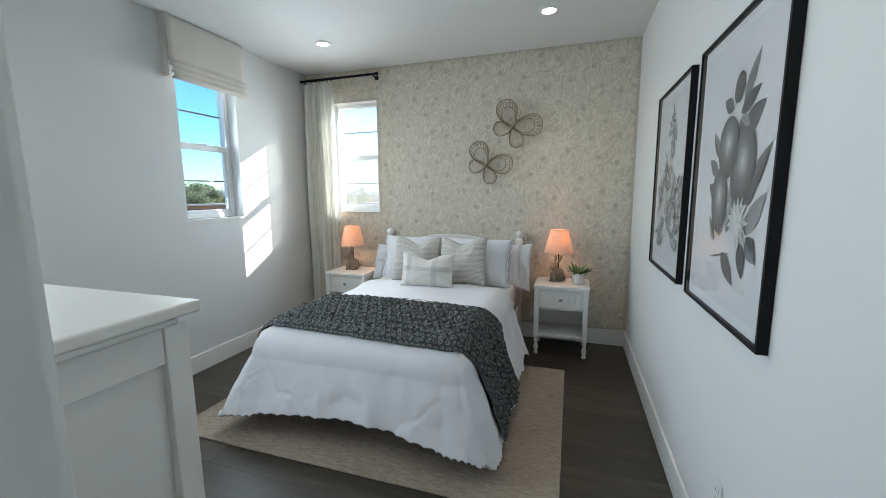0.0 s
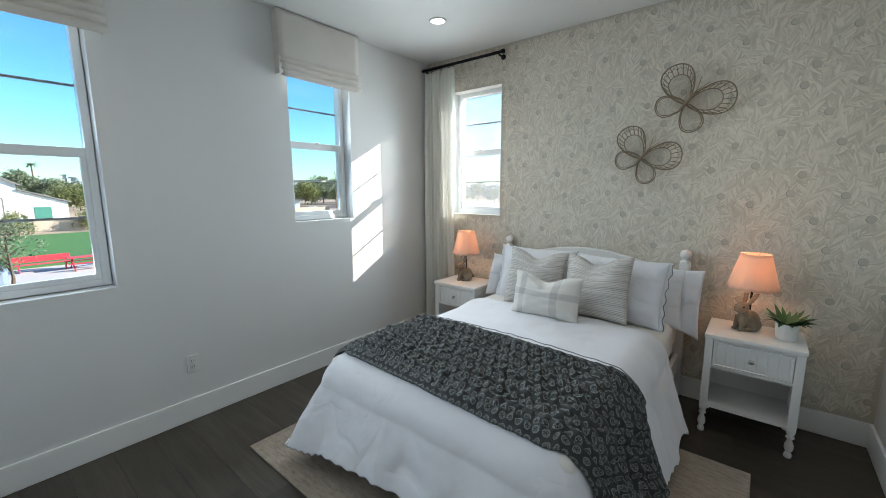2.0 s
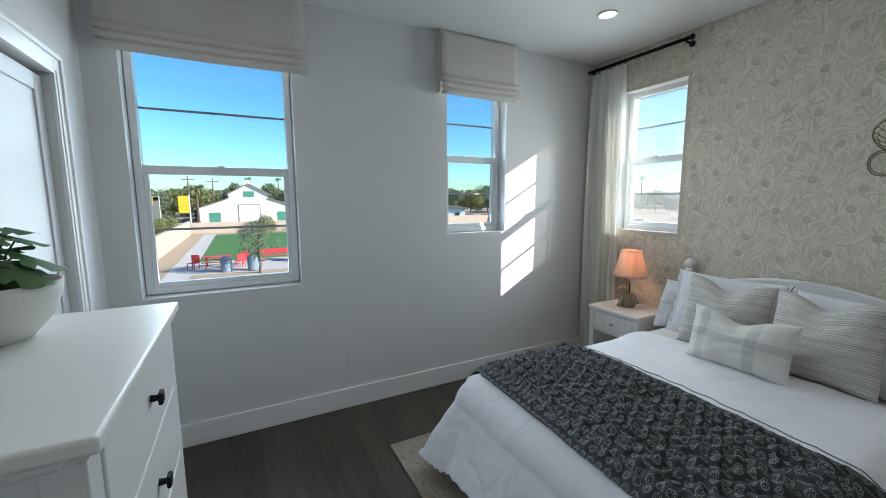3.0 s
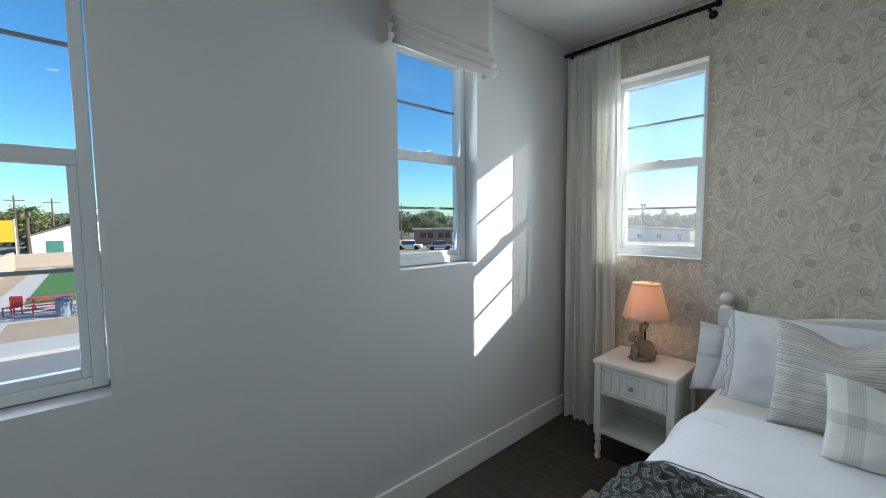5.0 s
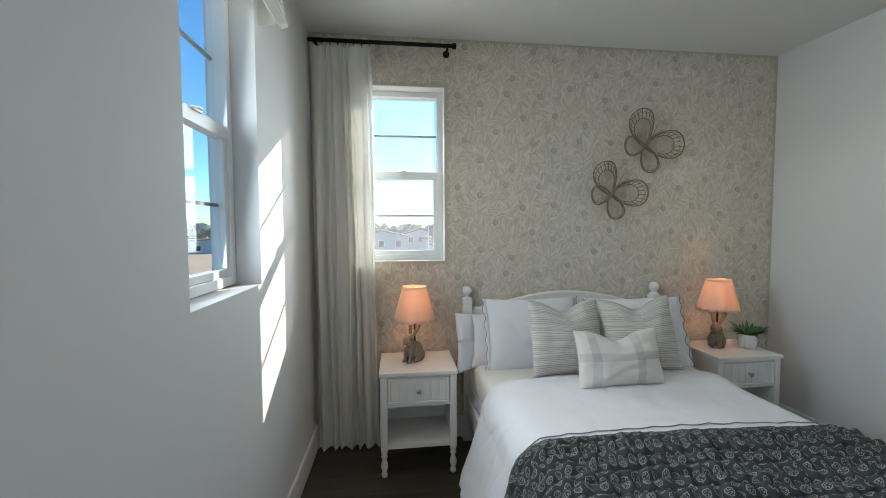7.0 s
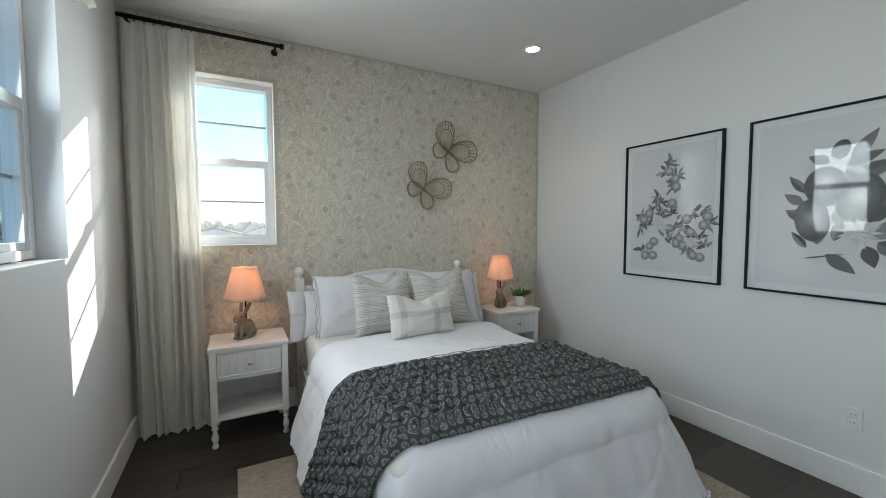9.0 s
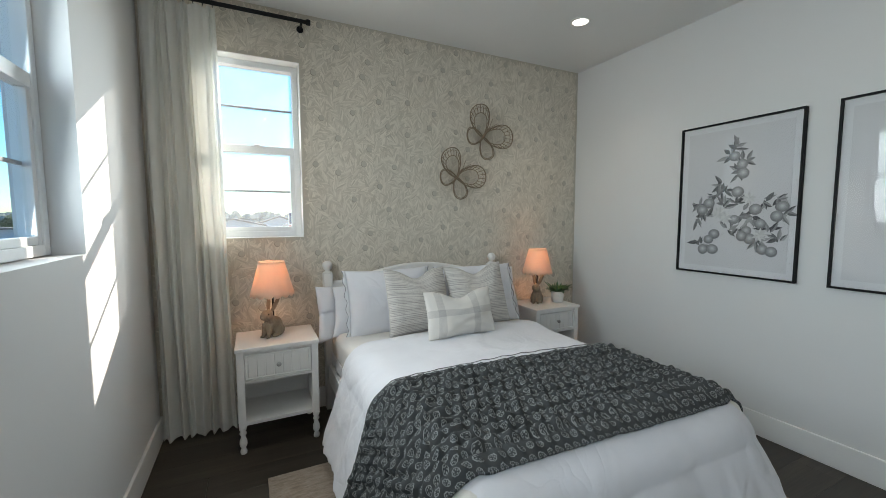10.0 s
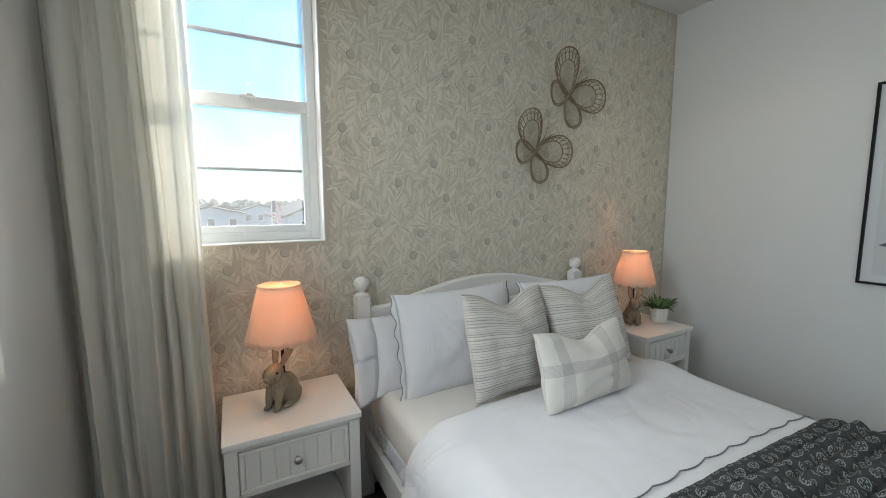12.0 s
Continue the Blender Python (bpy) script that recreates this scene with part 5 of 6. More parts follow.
# ---- outlets, rug ----
def outlet(m):
    o = thing("wall_outlet", m, "white double wall outlet plate", "outlet", "wall outlets")
    part("plate", boxed(-0.035, -0.006, -0.057, 0.035, 0, 0.057, 0.003), WALLPLATE, o)
    for z in (-0.021, 0.021):
        s = part("socket", boxed(-0.016, -0.008, z - 0.014, 0.016, -0.005, z + 0.014, 0.002), WALLPLATE, o)
        part("slots", box(boxed(-0.008, -0.0085, z - 0.004, -0.006, -0.0079, z + 0.006), 0.006, -0.0085, z - 0.004, 0.008, -0.0079, z + 0.006), GAP, s)


outlet(Matrix.Translation((0, -2.34, 0.378)) @ pose(0, 0, 0, 0, 0, 90))
outlet(Matrix.Translation((W, -2.405, 0.385)) @ pose(0, 0, 0, 0, 0, -90))

bm = boxed(0.585, -2.27, 0.0, 2.867, -0.715, 0.011, 0.004)
rug = tagged(part("rug", bm, RUG), "flat-woven oatmeal wool rug under the bed", "rug")

# ---- wallpaper print ----
def wallpaper():
    rnd = random.Random(33)
    tile_w, tile_h = 0.53, 0.62
    leaves, fruits = [], []
    for k in range(56):
        x, z = (k % 7 + rnd.uniform(0.3, 0.7)) * tile_w / 7, (k // 7 + rnd.uniform(0.3, 0.7)) * tile_h / 8
        a = radians(rnd.choice((75, 85, 95, 105, 65, 115, 55, 125)))
        curl = rnd.choice((-1, 1)) * rnd.uniform(0.3, 2.4)
        length = rnd.uniform(0.26, 0.40)
        n = 15
        for i in range(n):
            f = i / n
            a += curl / n * (2.2 * f * f + 0.1)
            x += math.cos(a) * length / n
            z += math.sin(a) * length / n
            l = 0.042 + 0.046 * math.sin(math.pi * (0.12 + 0.8 * f))
            for side in (-1, 1):
                leaves.append((x, z, l * rnd.uniform(0.8, 1.15), l * 0.125, a + side * rnd.uniform(0.42, 0.66)))
        leaves.append((x, z, 0.07, 0.010, a))
    for k, (fx, fz) in enumerate(((0.06, 0.08), (0.30, 0.02), (0.44, 0.20), (0.17, 0.27), (0.36, 0.37), (0.05, 0.46), (0.26, 0.53), (0.48, 0.52))):
        fruits.append((fx + rnd.uniform(-0.02, 0.02), fz, rnd.uniform(0.017, 0.021)))
    bf, br = bmesh.new(), bmesh.new()
    verts, faces = [], []

    def inside(x, z, r):
        if not (r < x < W - r and 0.15 + r < z < H - r):
            return False
        return not (WIN2[0] - r < x < WIN2[2] + r and WIN2[1] - r < z < WIN2[3] + r)

    def add_leaf(x, z, l, w, a, y):
        c, s = math.cos(a), math.sin(a)
        for side in (-1, 1):
            b = len(verts)
            for p, q in ((0, 0), (0.3, 0.75), (0.6, 1.0), (0.85, 0.5), (1, 0), (0.5, 0.06)):
                u, v = p * l, side * q * w
                verts.append((x + u * c - v * s, y, z + u * s + v * c))
            f = (b, b + 1, b + 2, b + 3, b + 4, b + 5)
            faces.append(f if side < 0 else f[::-1])

    for ix in range(-1, 8):
        for iz in range(-1, 6):
            ox, oz = ix * tile_w, iz * tile_h + (ix % 2) * tile_h * 0.5
            for k, (x, z, l, w, a) in enumerate(leaves):
                mx, mz = ox + x + 0.5 * l * math.cos(a), oz + z + 0.5 * l * math.sin(a)
                if inside(mx, mz, l * 0.5):
                    add_leaf(ox + x, oz + z, l, w, a, -0.0010 - 0.000002 * ((k * 37) % 1297))
            for x, z, r in fruits:
                if inside(ox + x, oz + z, r + 0.004):
                    disc(br, ox + x, oz + z, r + 0.0015, r + 0.0015, -0.0038, 0, 18)
                    disc(bf, ox + x + 0.0018, oz + z + 0.0012, r - 0.0008, r - 0.0008, -0.0042, 0, 18)
    p = from_lists("leaf_print", verts, faces, LEAFPRINT, wall_north, "pale leaf print", False)
    tagged(p, kind="stuff")
    tagged(part("fruit_rims", br, RIMPRINT, wall_north), kind="stuff")
    tagged(part("fruit_print", bf, FRUITPRINT, wall_north), kind="stuff")


wallpaper()

# ---- outdoors ----
GZ = -3.2
DIRT = plain("dry tan dirt", (0.36, 0.275, 0.195), 0.95, vary=0.2, coarse=0.15, fine=3.0, bump=0.4, depth=0.03)
ASPHALT = plain("grey asphalt", (0.20, 0.20, 0.205), 0.9, vary=0.15, coarse=0.4, fine=25, bump=0.3, depth=0.004)
CONCRETE = plain("pale concrete", (0.46, 0.44, 0.41), 0.85, vary=0.1, coarse=0.5, fine=12, bump=0.2)
GRASS = plain("green lawn", (0.055, 0.16, 0.035), 0.95, vary=0.25, coarse=0.3, fine=14, bump=0.6, depth=0.03)
WHITEWALL = plain("white boarded wall", (0.78, 0.78, 0.76), 0.7, vary=0.04, coarse=0.4, fine=6, bump=0.2)
TANWALL = plain("tan block wall", (0.45, 0.36, 0.28), 0.85, vary=0.1, coarse=0.6, fine=9, bump=0.3)
BROWNWALL = plain("brown painted siding", (0.30, 0.16, 0.10), 0.8, vary=0.12, coarse=0.5, fine=8, bump=0.2)
GREYWALL = plain("blue-grey stucco", (0.50, 0.54, 0.60), 0.85, vary=0.06, coarse=0.5, fine=10, bump=0.2)
ROOF = plain("grey roof shingle", (0.16, 0.155, 0.15), 0.9, vary=0.2, coarse=0.5, fine=6, bump=0.3)
TEAL = plain("green painted door", (0.05, 0.20, 0.15), 0.6, vary=0.06, bump=0.05)
RED = plain("red powder-coated steel", (0.55, 0.035, 0.05), 0.45, vary=0.08, bump=0.05)
BINGREY = plain("blue-grey bin steel", (0.17, 0.22, 0.28), 0.5, vary=0.1, bump=0.05)
YELLOW = plain("yellow banner cloth", (0.62, 0.41, 0.02), 0.7, vary=0.05, bump=0.05)
DARKPANE = plain("dark far window", (0.035, 0.045, 0.055), 0.15, vary=0.1, bump=0)
BARK = plain("brown bark", (0.11, 0.08, 0.055), 0.95, vary=0.3, coarse=2, fine=20, bump=0.8, depth=0.02)
FOLIAGE = per_island("mixed green foliage", [(0.0, (0.13, 0.165, 0.095)), (0.5, (0.18, 0.22, 0.135)), (1.0, (0.24, 0.275, 0.18))], 0.9, 0.35)
# paler and greyer than near leaves: the distance haze is painted into the colour
HAZE_TINTED = per_island("far foliage with painted haze", [(0.0, (0.24, 0.28, 0.26)), (1.0, (0.36, 0.40, 0.38))], 0.95, 0.3)
DRYFOLIAGE = per_island("yellow-green foliage", [(0.0, (0.12, 0.14, 0.05)), (1.0, (0.26, 0.27, 0.10))], 0.9, 0.3)
POLE = plain("weathered wooden pole", (0.16, 0.12, 0.09), 0.9, vary=0.2, bump=0.3)
BLUEC = plain("navy flag cloth", (0.02, 0.03, 0.13), 0.8, vary=0.05, bump=0)
REDC = plain("red flag cloth", (0.5, 0.03, 0.05), 0.8, vary=0.05, bump=0)
WHITEC = plain("white flag cloth", (0.75, 0.75, 0.75), 0.8, vary=0.03, bump=0)


def sheet(name, b, mat, label):
    return tagged(part(name, boxed(*b), mat), label, name.split("_")[0], kind="structure")


sheet("ground", (-900, -900, GZ - 0.4, 900, 900, GZ), DIRT, "dry tan dirt ground reaching the horizon")
sheet("road", (-18.2, -300, GZ + 0.001, -7.5, 300, GZ + 0.012), ASPHALT, "grey asphalt street below the windows")
sheet("pavement", (-20.6, -300, GZ + 0.001, -18.4, 300, GZ + 0.14), CONCRETE, "pale concrete sidewalk along the street")
sheet("kerb", (-18.4, -300, GZ + 0.001, -18.2, 300, GZ + 0.15), CONCRETE, "pale concrete kerb")
sheet("pavement_path", (-58, -7.35, GZ + 0.001, -20.6, -5.95, GZ + 0.02), CONCRETE, "pale concrete garden path")
sheet("pavement_patio", (-31, -5.95, GZ + 0.001, -25.6, 9, GZ + 0.02), CONCRETE, "pale concrete patio with red tables")
sheet("lawn", (-56, -5.94, GZ + 0.001, -31.4, 22, GZ + 0.04), GRASS, "mown green lawn before the barn")
sheet("wall_garden", (-58, -9.2, GZ + 0.001, -25.1, -8.9, GZ + 1.8), TANWALL, "tan block garden wall")
sheet("wall_far", (-60, -13, GZ + 0.001, -59.7, 40, GZ + 1.5), TANWALL, "tan block wall beyond the lawn")


def gable(bm, x0, x1, y0, y1, z0, z1, rise, along="y", over=0.4, thick=0.25):
    """Two pitched slabs over a box."""
    if along == "y":
        mid = (x0 + x1) / 2
        for a, s in ((x0 - over, 1), (x1 + over, -1)):
            p = [(a, z1 - over * rise / (mid - x0)), (mid, z1 + rise)]
            vs = [bm.verts.new((x, y, z + dz)) for y in (y0 - over, y1 + over) for dz in (0, thick) for x, z in p]
            for q in ((0, 1, 3, 2), (4, 6, 7, 5), (0, 4, 5, 1), (2, 3, 7, 6), (0, 2, 6, 4), (1, 5, 7, 3)):
                bm.faces.new([vs[i] for i in q])
    else:
        mid = (y0 + y1) / 2
        for a, s in ((y0 - over, 1), (y1 + over, -1)):
            p = [(a, z1 - over * rise / (mid - y0)), (mid, z1 + rise)]
            vs = [bm.verts.new((x, y, z + dz)) for x in (x0 - over, x1 + over) for dz in (0, thick) for y, z in p]
            for q in ((0, 1, 3, 2), (4, 6, 7, 5), (0, 4, 5, 1), (2, 3, 7, 6), (0, 2, 6, 4), (1, 5, 7, 3)):
                bm.faces.new([vs[i] for i in q])
    return bm


def prism(bm, x0, x1, y0, y1, z0, z1, rise, along="y"):
    """A walled block with its gable ends."""
    box(bm, x0, y0, z0, x1, y1, z1)
    ends = ([(x0, y0), (x1, y0)], [(x0, y1), (x1, y1)]) if along == "y" else ([(x0, y0), (x0, y1)], [(x1, y0), (x1, y1)])
    mid = lambda e: ((e[0][0] + e[1][0]) / 2, (e[0][1] + e[1][1]) / 2)
    for e in ends:
        bm.faces.new([bm.verts.new((*e[0], z1)), bm.verts.new((*e[1], z1)), bm.verts.new((*mid(e), z1 + rise))])
    return bm


# the white barn: a tall nave between two lean-to aisles
barn = thing("barn", pose(-87, -1.2, GZ), "white boarded barn with green doors and grey roofs", "barn")
part("nave_wall", prism(bmesh.new(), 0, -14, -3.6, 3.6, 0, 5.6, 2.0, "x"), WHITEWALL, barn)
part("nave_roof", gable(bmesh.new(), -14, 0, -3.6, 3.6, 0, 5.6, 2.0, "x", 0.5), ROOF, barn)
for s in (-1, 1):
    bm = bmesh.new()
    y0, y1 = s * 3.6, s * 9.2
    lo = [(0, y0, 0), (0, y1, 0), (0, y1, 2.7), (0, y0, 4.7)]
    a = [bm.verts.new(p) for p in lo]
    b = [bm.verts.new((-14, p[1], p[2])) for p in lo]
    for i in range(4):
        bm.faces.new((a[i], a[(i + 1) % 4], b[(i + 1) % 4], b[i]))
    bm.faces.new(a)
    bm.faces.new(b[::-1])
    part("aisle_wall", bm, WHITEWALL, barn)
    bm = bmesh.new()
    p = [(0.4, y0, 4.75), (0.4, y1 + s * 0.5, 2.6), (-14.4, y1 + s * 0.5, 2.6), (-14.4, y0, 4.75)]
    lo2, hi2 = [bm.verts.new(v) for v in p], [bm.verts.new((v[0], v[1], v[2] + 0.2)) for v in p]
    for i in range(4):
        bm.faces.new((lo2[i], lo2[(i + 1) % 4], hi2[(i + 1) % 4], hi2[i]))
    bm.faces.new(hi2)
    bm.faces.new(lo2[::-1])
    part("aisle_roof", bm, ROOF, barn)
    part("door", boxed(0.0, s * 6.2 - 1.0, 0, 0.06, s * 6.2 + 1.0, 2.0), TEAL, barn, "green door")
big = part("barn_door", boxed(0.0, -1.9, 0, 0.08, 1.9, 3.4), WHITEWALL, barn, "white sliding door")
for b in ((0.05, -2.05, 0, 0.12, -1.9, 3.55), (0.05, 1.9, 0, 0.12, 2.05, 3.55), (0.05, -1.9, 3.4, 0.12, 1.9, 3.55)):
    part("door_frame", boxed(*b), ROOF, big)
part("loft_window", boxed(0.0, -1.0, 5.0, 0.06, 1.0, 6.2), TEAL, barn, "green loft window")
part("cupola", prism(bmesh.new(), -6, -5, -0.6, 0.6, 7.3, 8.4, 0.4, "x"), WHITEWALL, barn)


# ---- trees ----
def tree_mesh(seed, height, spread, leaf, count, trunk_to, mats):
    """A tapered trunk with limbs and a crown of many small leaf cards in clumps."""
    rnd = random.Random(seed)
    bm = bmesh.new()
    tube(bm, [(0, 0, 0), (0.03 * height * rnd.uniform(-1, 1), 0.02 * height, trunk_to * 0.6), (0, 0, height * 0.8)], [height * 0.028, height * 0.02, height * 0.006], 7)
    tips = []
    for k in range(13):
        a, z = rnd.uniform(0, 6.28), rnd.uniform(trunk_to, height * 0.85)
        r = spread * (1 - 0.5 * (z - trunk_to) / (height - trunk_to)) * rnd.uniform(0.45, 1.0)
        end = Vector((r * math.cos(a), r * math.sin(a), z + rnd.uniform(0.0, 0.12) * height))
        tube(bm, [(0, 0, z * 0.8), end * 0.5 + Vector((0, 0, z * 0.48)), end], [height * 0.009, height * 0.006, height * 0.002], 5)
        tips.append((end, spread * rnd.uniform(0.3, 0.6)))
    tips.append((Vector((0, 0, height * 0.92)), spread * 0.35))
    verts, faces = [], []
    for k in range(count):
        c, r = tips[k % len(tips)]
        d = Vector((rnd.gauss(0, 1), rnd.gauss(0, 1), rnd.gauss(0, 0.8))).normalized() * r * rnd.uniform(0.5, 1.1)
        p = c + d
        n = Vector((rnd.gauss(0, 1), rnd.gauss(0, 1), rnd.gauss(0.4, 1))).normalized()
        u = n.orthogonal().normalized() * leaf * rnd.uniform(0.6, 1.3)
        v = n.cross(u) * rnd.uniform(0.5, 0.9)
        b = len(verts)
        verts += [p - u, p - v * 0.6, p + u, p + v * 0.6]
        faces.append((b, b + 1, b + 2, b + 3))
    return bm, verts, faces


def tree(name, m, seed, height, spread, leaf, count, trunk_to, foliage, label, group=""):
    t = thing(name, m, label, "tree", group)
    bm, verts, faces = tree_mesh(seed, height, spread, leaf, count, trunk_to, None)
    part("trunk", bm, BARK, t)
    from_lists("crown", verts, faces, foliage, t, "", False)
    return t


rnd = random.Random(12)
models = [tree("broadleaf_tree", pose(-105, 88, GZ), 1, 7.6, 5.0, 0.34, 3600, 1.5, FOLIAGE, "broad dark green tree beyond the lots", "far trees"),
          tree("broadleaf_tree", pose(-120, -12, GZ), 2, 7.0, 5.2, 0.36, 3400, 1.3, DRYFOLIAGE, "yellow-green tree behind the garden wall", "far trees"),
          tree("conifer_tree", pose(-128, 6, GZ), 3, 9.0, 3.2, 0.30, 2800, 1.2, FOLIAGE, "tall dark green tree behind the barn", "far trees")]
for az, dist, k in ((-97, 112, 1), (-95.0, 100, 1), (-93, 118, 2), (-91.5, 125, 0), (-90.5, 120, 2), (-86, 135, 0), (-84, 130, 2), (-82, 120, 1), (-99.5, 90, 0), (-101.5, 95, 2), (-104, 85, 1), (-62.5, 125, 0), (-60.5, 120, 2), (-58.5, 128, 1), (-56, 135, 0), (-53.2, 125, 1), (-51.5, 112, 0), (-49.8, 105, 0), (-48.2, 118, 2), (-46.5, 130, 1), (-44, 140, 0), (-41, 150, 2), (-38.5, 140, 0), (-36.5, 145, 0), (-34, 150, 2), (-31.5, 130, 0), (-29, 150, 1), (-26, 170, 0), (-24, 165, 2), (-22, 175, 0), (-20, 160, 1), (-18, 170, 0), (-15.5, 180, 2), (-13, 170, 0)):
    a = radians(az)
    s = rnd.uniform(0.75, 1.05)
    copy_thing(models[k], pose(2 + dist * math.sin(a), -3 + dist * math.cos(a), GZ, 0, 0, rnd.uniform(0, 360)) @ Matrix.Scale(s * (1.0 if az < -50 else 0.68), 4))
sap = tree("sapling", pose(-24.6, -2.1, GZ), 6, 3.3, 1.15, 0.085, 1500, 0.9, FOLIAGE, "young thin-leaved street tree by the patio")


def palm(x, y, h, seed):
    p = thing("palm_tree", pose(x, y, GZ), "tall thin palm against the sky", "tree", "palms")
    r2 = random.Random(seed)
    part("trunk", tube(bmesh.new(), [(0, 0, 0), (0.3, 0, h * 0.5), (0.1, 0, h)], [0.28, 0.2, 0.16], 8), BARK, p)
    verts, faces = [], []
    for k in range(44):
        a = r2.uniform(0, 6.28)
        out = Vector((math.cos(a), math.sin(a), 0))
        blade(verts, faces, Vector((0.1, 0, h)), out, Vector((0, 0, 1)), r2.uniform(1.2, 2.0), r2.uniform(0.10, 0.18), r2.uniform(-0.2, 1.5), 5)
    from_lists("crown", verts, faces, FOLIAGE, p, "", False)


for az, dist, h, s in ((-94.6, 78, 6.2, 1), (-35.9, 170, 12, 2), (-88.8, 150, 11, 3), (-85.2, 160, 11.5, 4), (-21.5, 160, 9.5, 5), (-45.6, 150, 10.5, 6)):
    palm(2.5 + dist * math.sin(radians(az)), -3 + dist * math.cos(radians(az)), h, s)


# a distant belt of woods
wv, wf = [], []
wr = random.Random(77)
for k in range(26000):
    a = radians(wr.uniform(-125, 25))
    d = wr.uniform(185, 230)
    hgt = (1.0 if a < -0.85 else 0.72) * 6.2 + 3.4 * (0.5 + 0.5 * noise.noise((a * 26, 0, 0))) + 2.2 * noise.noise((a * 90, 3, 0))
    c = Vector((2 + d * math.sin(a), -3 + d * math.cos(a), GZ + max(0.4, hgt) * wr.uniform(0.05, 1.0) ** 0.6))
    n = Vector((wr.gauss(0, 1), wr.gauss(0, 1), wr.gauss(0.3, 1))).normalized()
    u = n.orthogonal().normalized() * wr.uniform(0.7, 1.5)
    v = n.cross(u) * 0.8
    b = len(wv)
    wv += [c - u, c - v, c + u, c + v]
    wf.append((b, b + 1, b + 2, b + 3))
tagged(from_lists("far_woods", wv, wf, HAZE_TINTED, None, "", False), "green belt of far trees along the horizon, haze painted into its colour", "woods", kind="stuff")


# shrubs along the garden wall
shrub = tree("shrub", pose(-44, -12.0, GZ), 8, 2.3, 1.5, 0.12, 1400, 0.3, DRYFOLIAGE, "dense green shrub behind the garden wall", "wall shrubs")
for k, (x, y) in enumerate(((-49, -12.2), (-47.5, -14.4), (-51, -11.5), (-54, -11.3), (-36, -16.4), (-57.5, -11), (-58.5, 0), (-58.4, 6))):
    copy_thing(shrub, pose(x, y, GZ, 0, 0, 77 * k))


# ---- garden furniture across the street ----
def picnic_table(x, y, turn):
    t = thing("picnic_table", pose(x, y, GZ + 0.02, 0, 0, turn), "red steel picnic table on the patio", "picnic table", "red patio tables")
    part("tabletop", boxed(-0.9, -0.38, 0.71, 0.9, 0.38, 0.76, 0.01), RED, t)
    for s in (-1, 1):
        part("seat", boxed(-0.9, s * 0.72 - 0.14, 0.42, 0.9, s * 0.72 + 0.14, 0.46, 0.01), RED, t)
        part("leg", tube(tube(bmesh.new(), [(s * 0.65, -0.8, 0), (s * 0.65, 0.3, 0.72)], 0.035, 6), [(s * 0.65, 0.8, 0), (s * 0.65, -0.3, 0.72)], 0.035, 6), RED, t)


picnic_table(-28.2, -4.6, 90)
picnic_table(-28.5, 1.2, 90)


def garden_chair(x, y, turn):
    c = thing("garden_chair", pose(x, y, GZ + 0.02, 0, 0, turn), "red steel garden chair on the patio", "chair", "red patio chairs")
    part("seat", boxed(-0.28, -0.28, 0.40, 0.28, 0.28, 0.44, 0.01), RED, c)
    part("backrest", boxed(-0.28, 0.25, 0.44, 0.28, 0.30, 0.95, 0.01), RED, c)
    for a in (-0.25, 0.22):
        for b in (-0.25, 0.22):
            part("leg", boxed(a, b, 0, a + 0.04, b + 0.04, 0.40), RED, c)


for x, y, r in ((-27.9, -6.0, 60), (-27.6, -3.2, -70), (-28.6, -2.8, -100)):
    garden_chair(x, y, r)


def bin_(x, y):
    b = thing("litter_bin", pose(x, y, GZ + 0.001), "blue-grey steel litter bin on the patio", "litter bin", "litter bins")
    part("drum", lathe(bmesh.new(), [(0.28, 0), (0.32, 0.05), (0.33, 0.8), (0.30, 0.82)], 18), BINGREY, b)
    part("lid", lathe(bmesh.new(), [(0.34, 0.82), (0.34, 0.88), (0.22, 1.0), (0.0, 1.02)], 18), BINGREY, b)


bin_(-25.9, -4.0)
bin_(-25.8, -2.45)


def bench(x, y):
    b = thing("park_bench", pose(x, y, GZ + 0.02, 0, 0, 90), "long red steel bench on the patio", "bench", "red benches")
    part("seat", boxed(-1.2, -0.22, 0.42, 1.2, 0.22, 0.46, 0.01), RED, b)
    part("backrest", boxed(-1.2, 0.18, 0.55, 1.2, 0.23, 0.9, 0.01), RED, b)
    for x_ in (-1.0, 0.95):
        part("leg", boxed(x_, -0.2, 0, x_ + 0.05, 0.2, 0.42), RED, b)
        part("back_post", boxed(x_, 0.23, 0.3, x_ + 0.05, 0.27, 0.9), RED, b)


bench(-29.5, -0.6)
bench(-29.5, 3.4)


def banner(x, y, low, high, w):
    b = thing("banner_sign", pose(x, y, GZ, 0, 0, 90), "plain yellow banner on a white post", "sign", "yellow banners")
    part("panel", boxed(-w, -0.03, low, 0, 0.03, high), YELLOW, b, "yellow panel")
    part("post", tube(bmesh.new(), [(0.07, 0, 0), (0.07, 0, high + 0.15)], 0.07, 8), WHITEC, b)


banner(-41.6, -13.4, 2.05, 5.35, 1.7)
banner(-66, -9.6, 2.62, 5.15, 1.3)


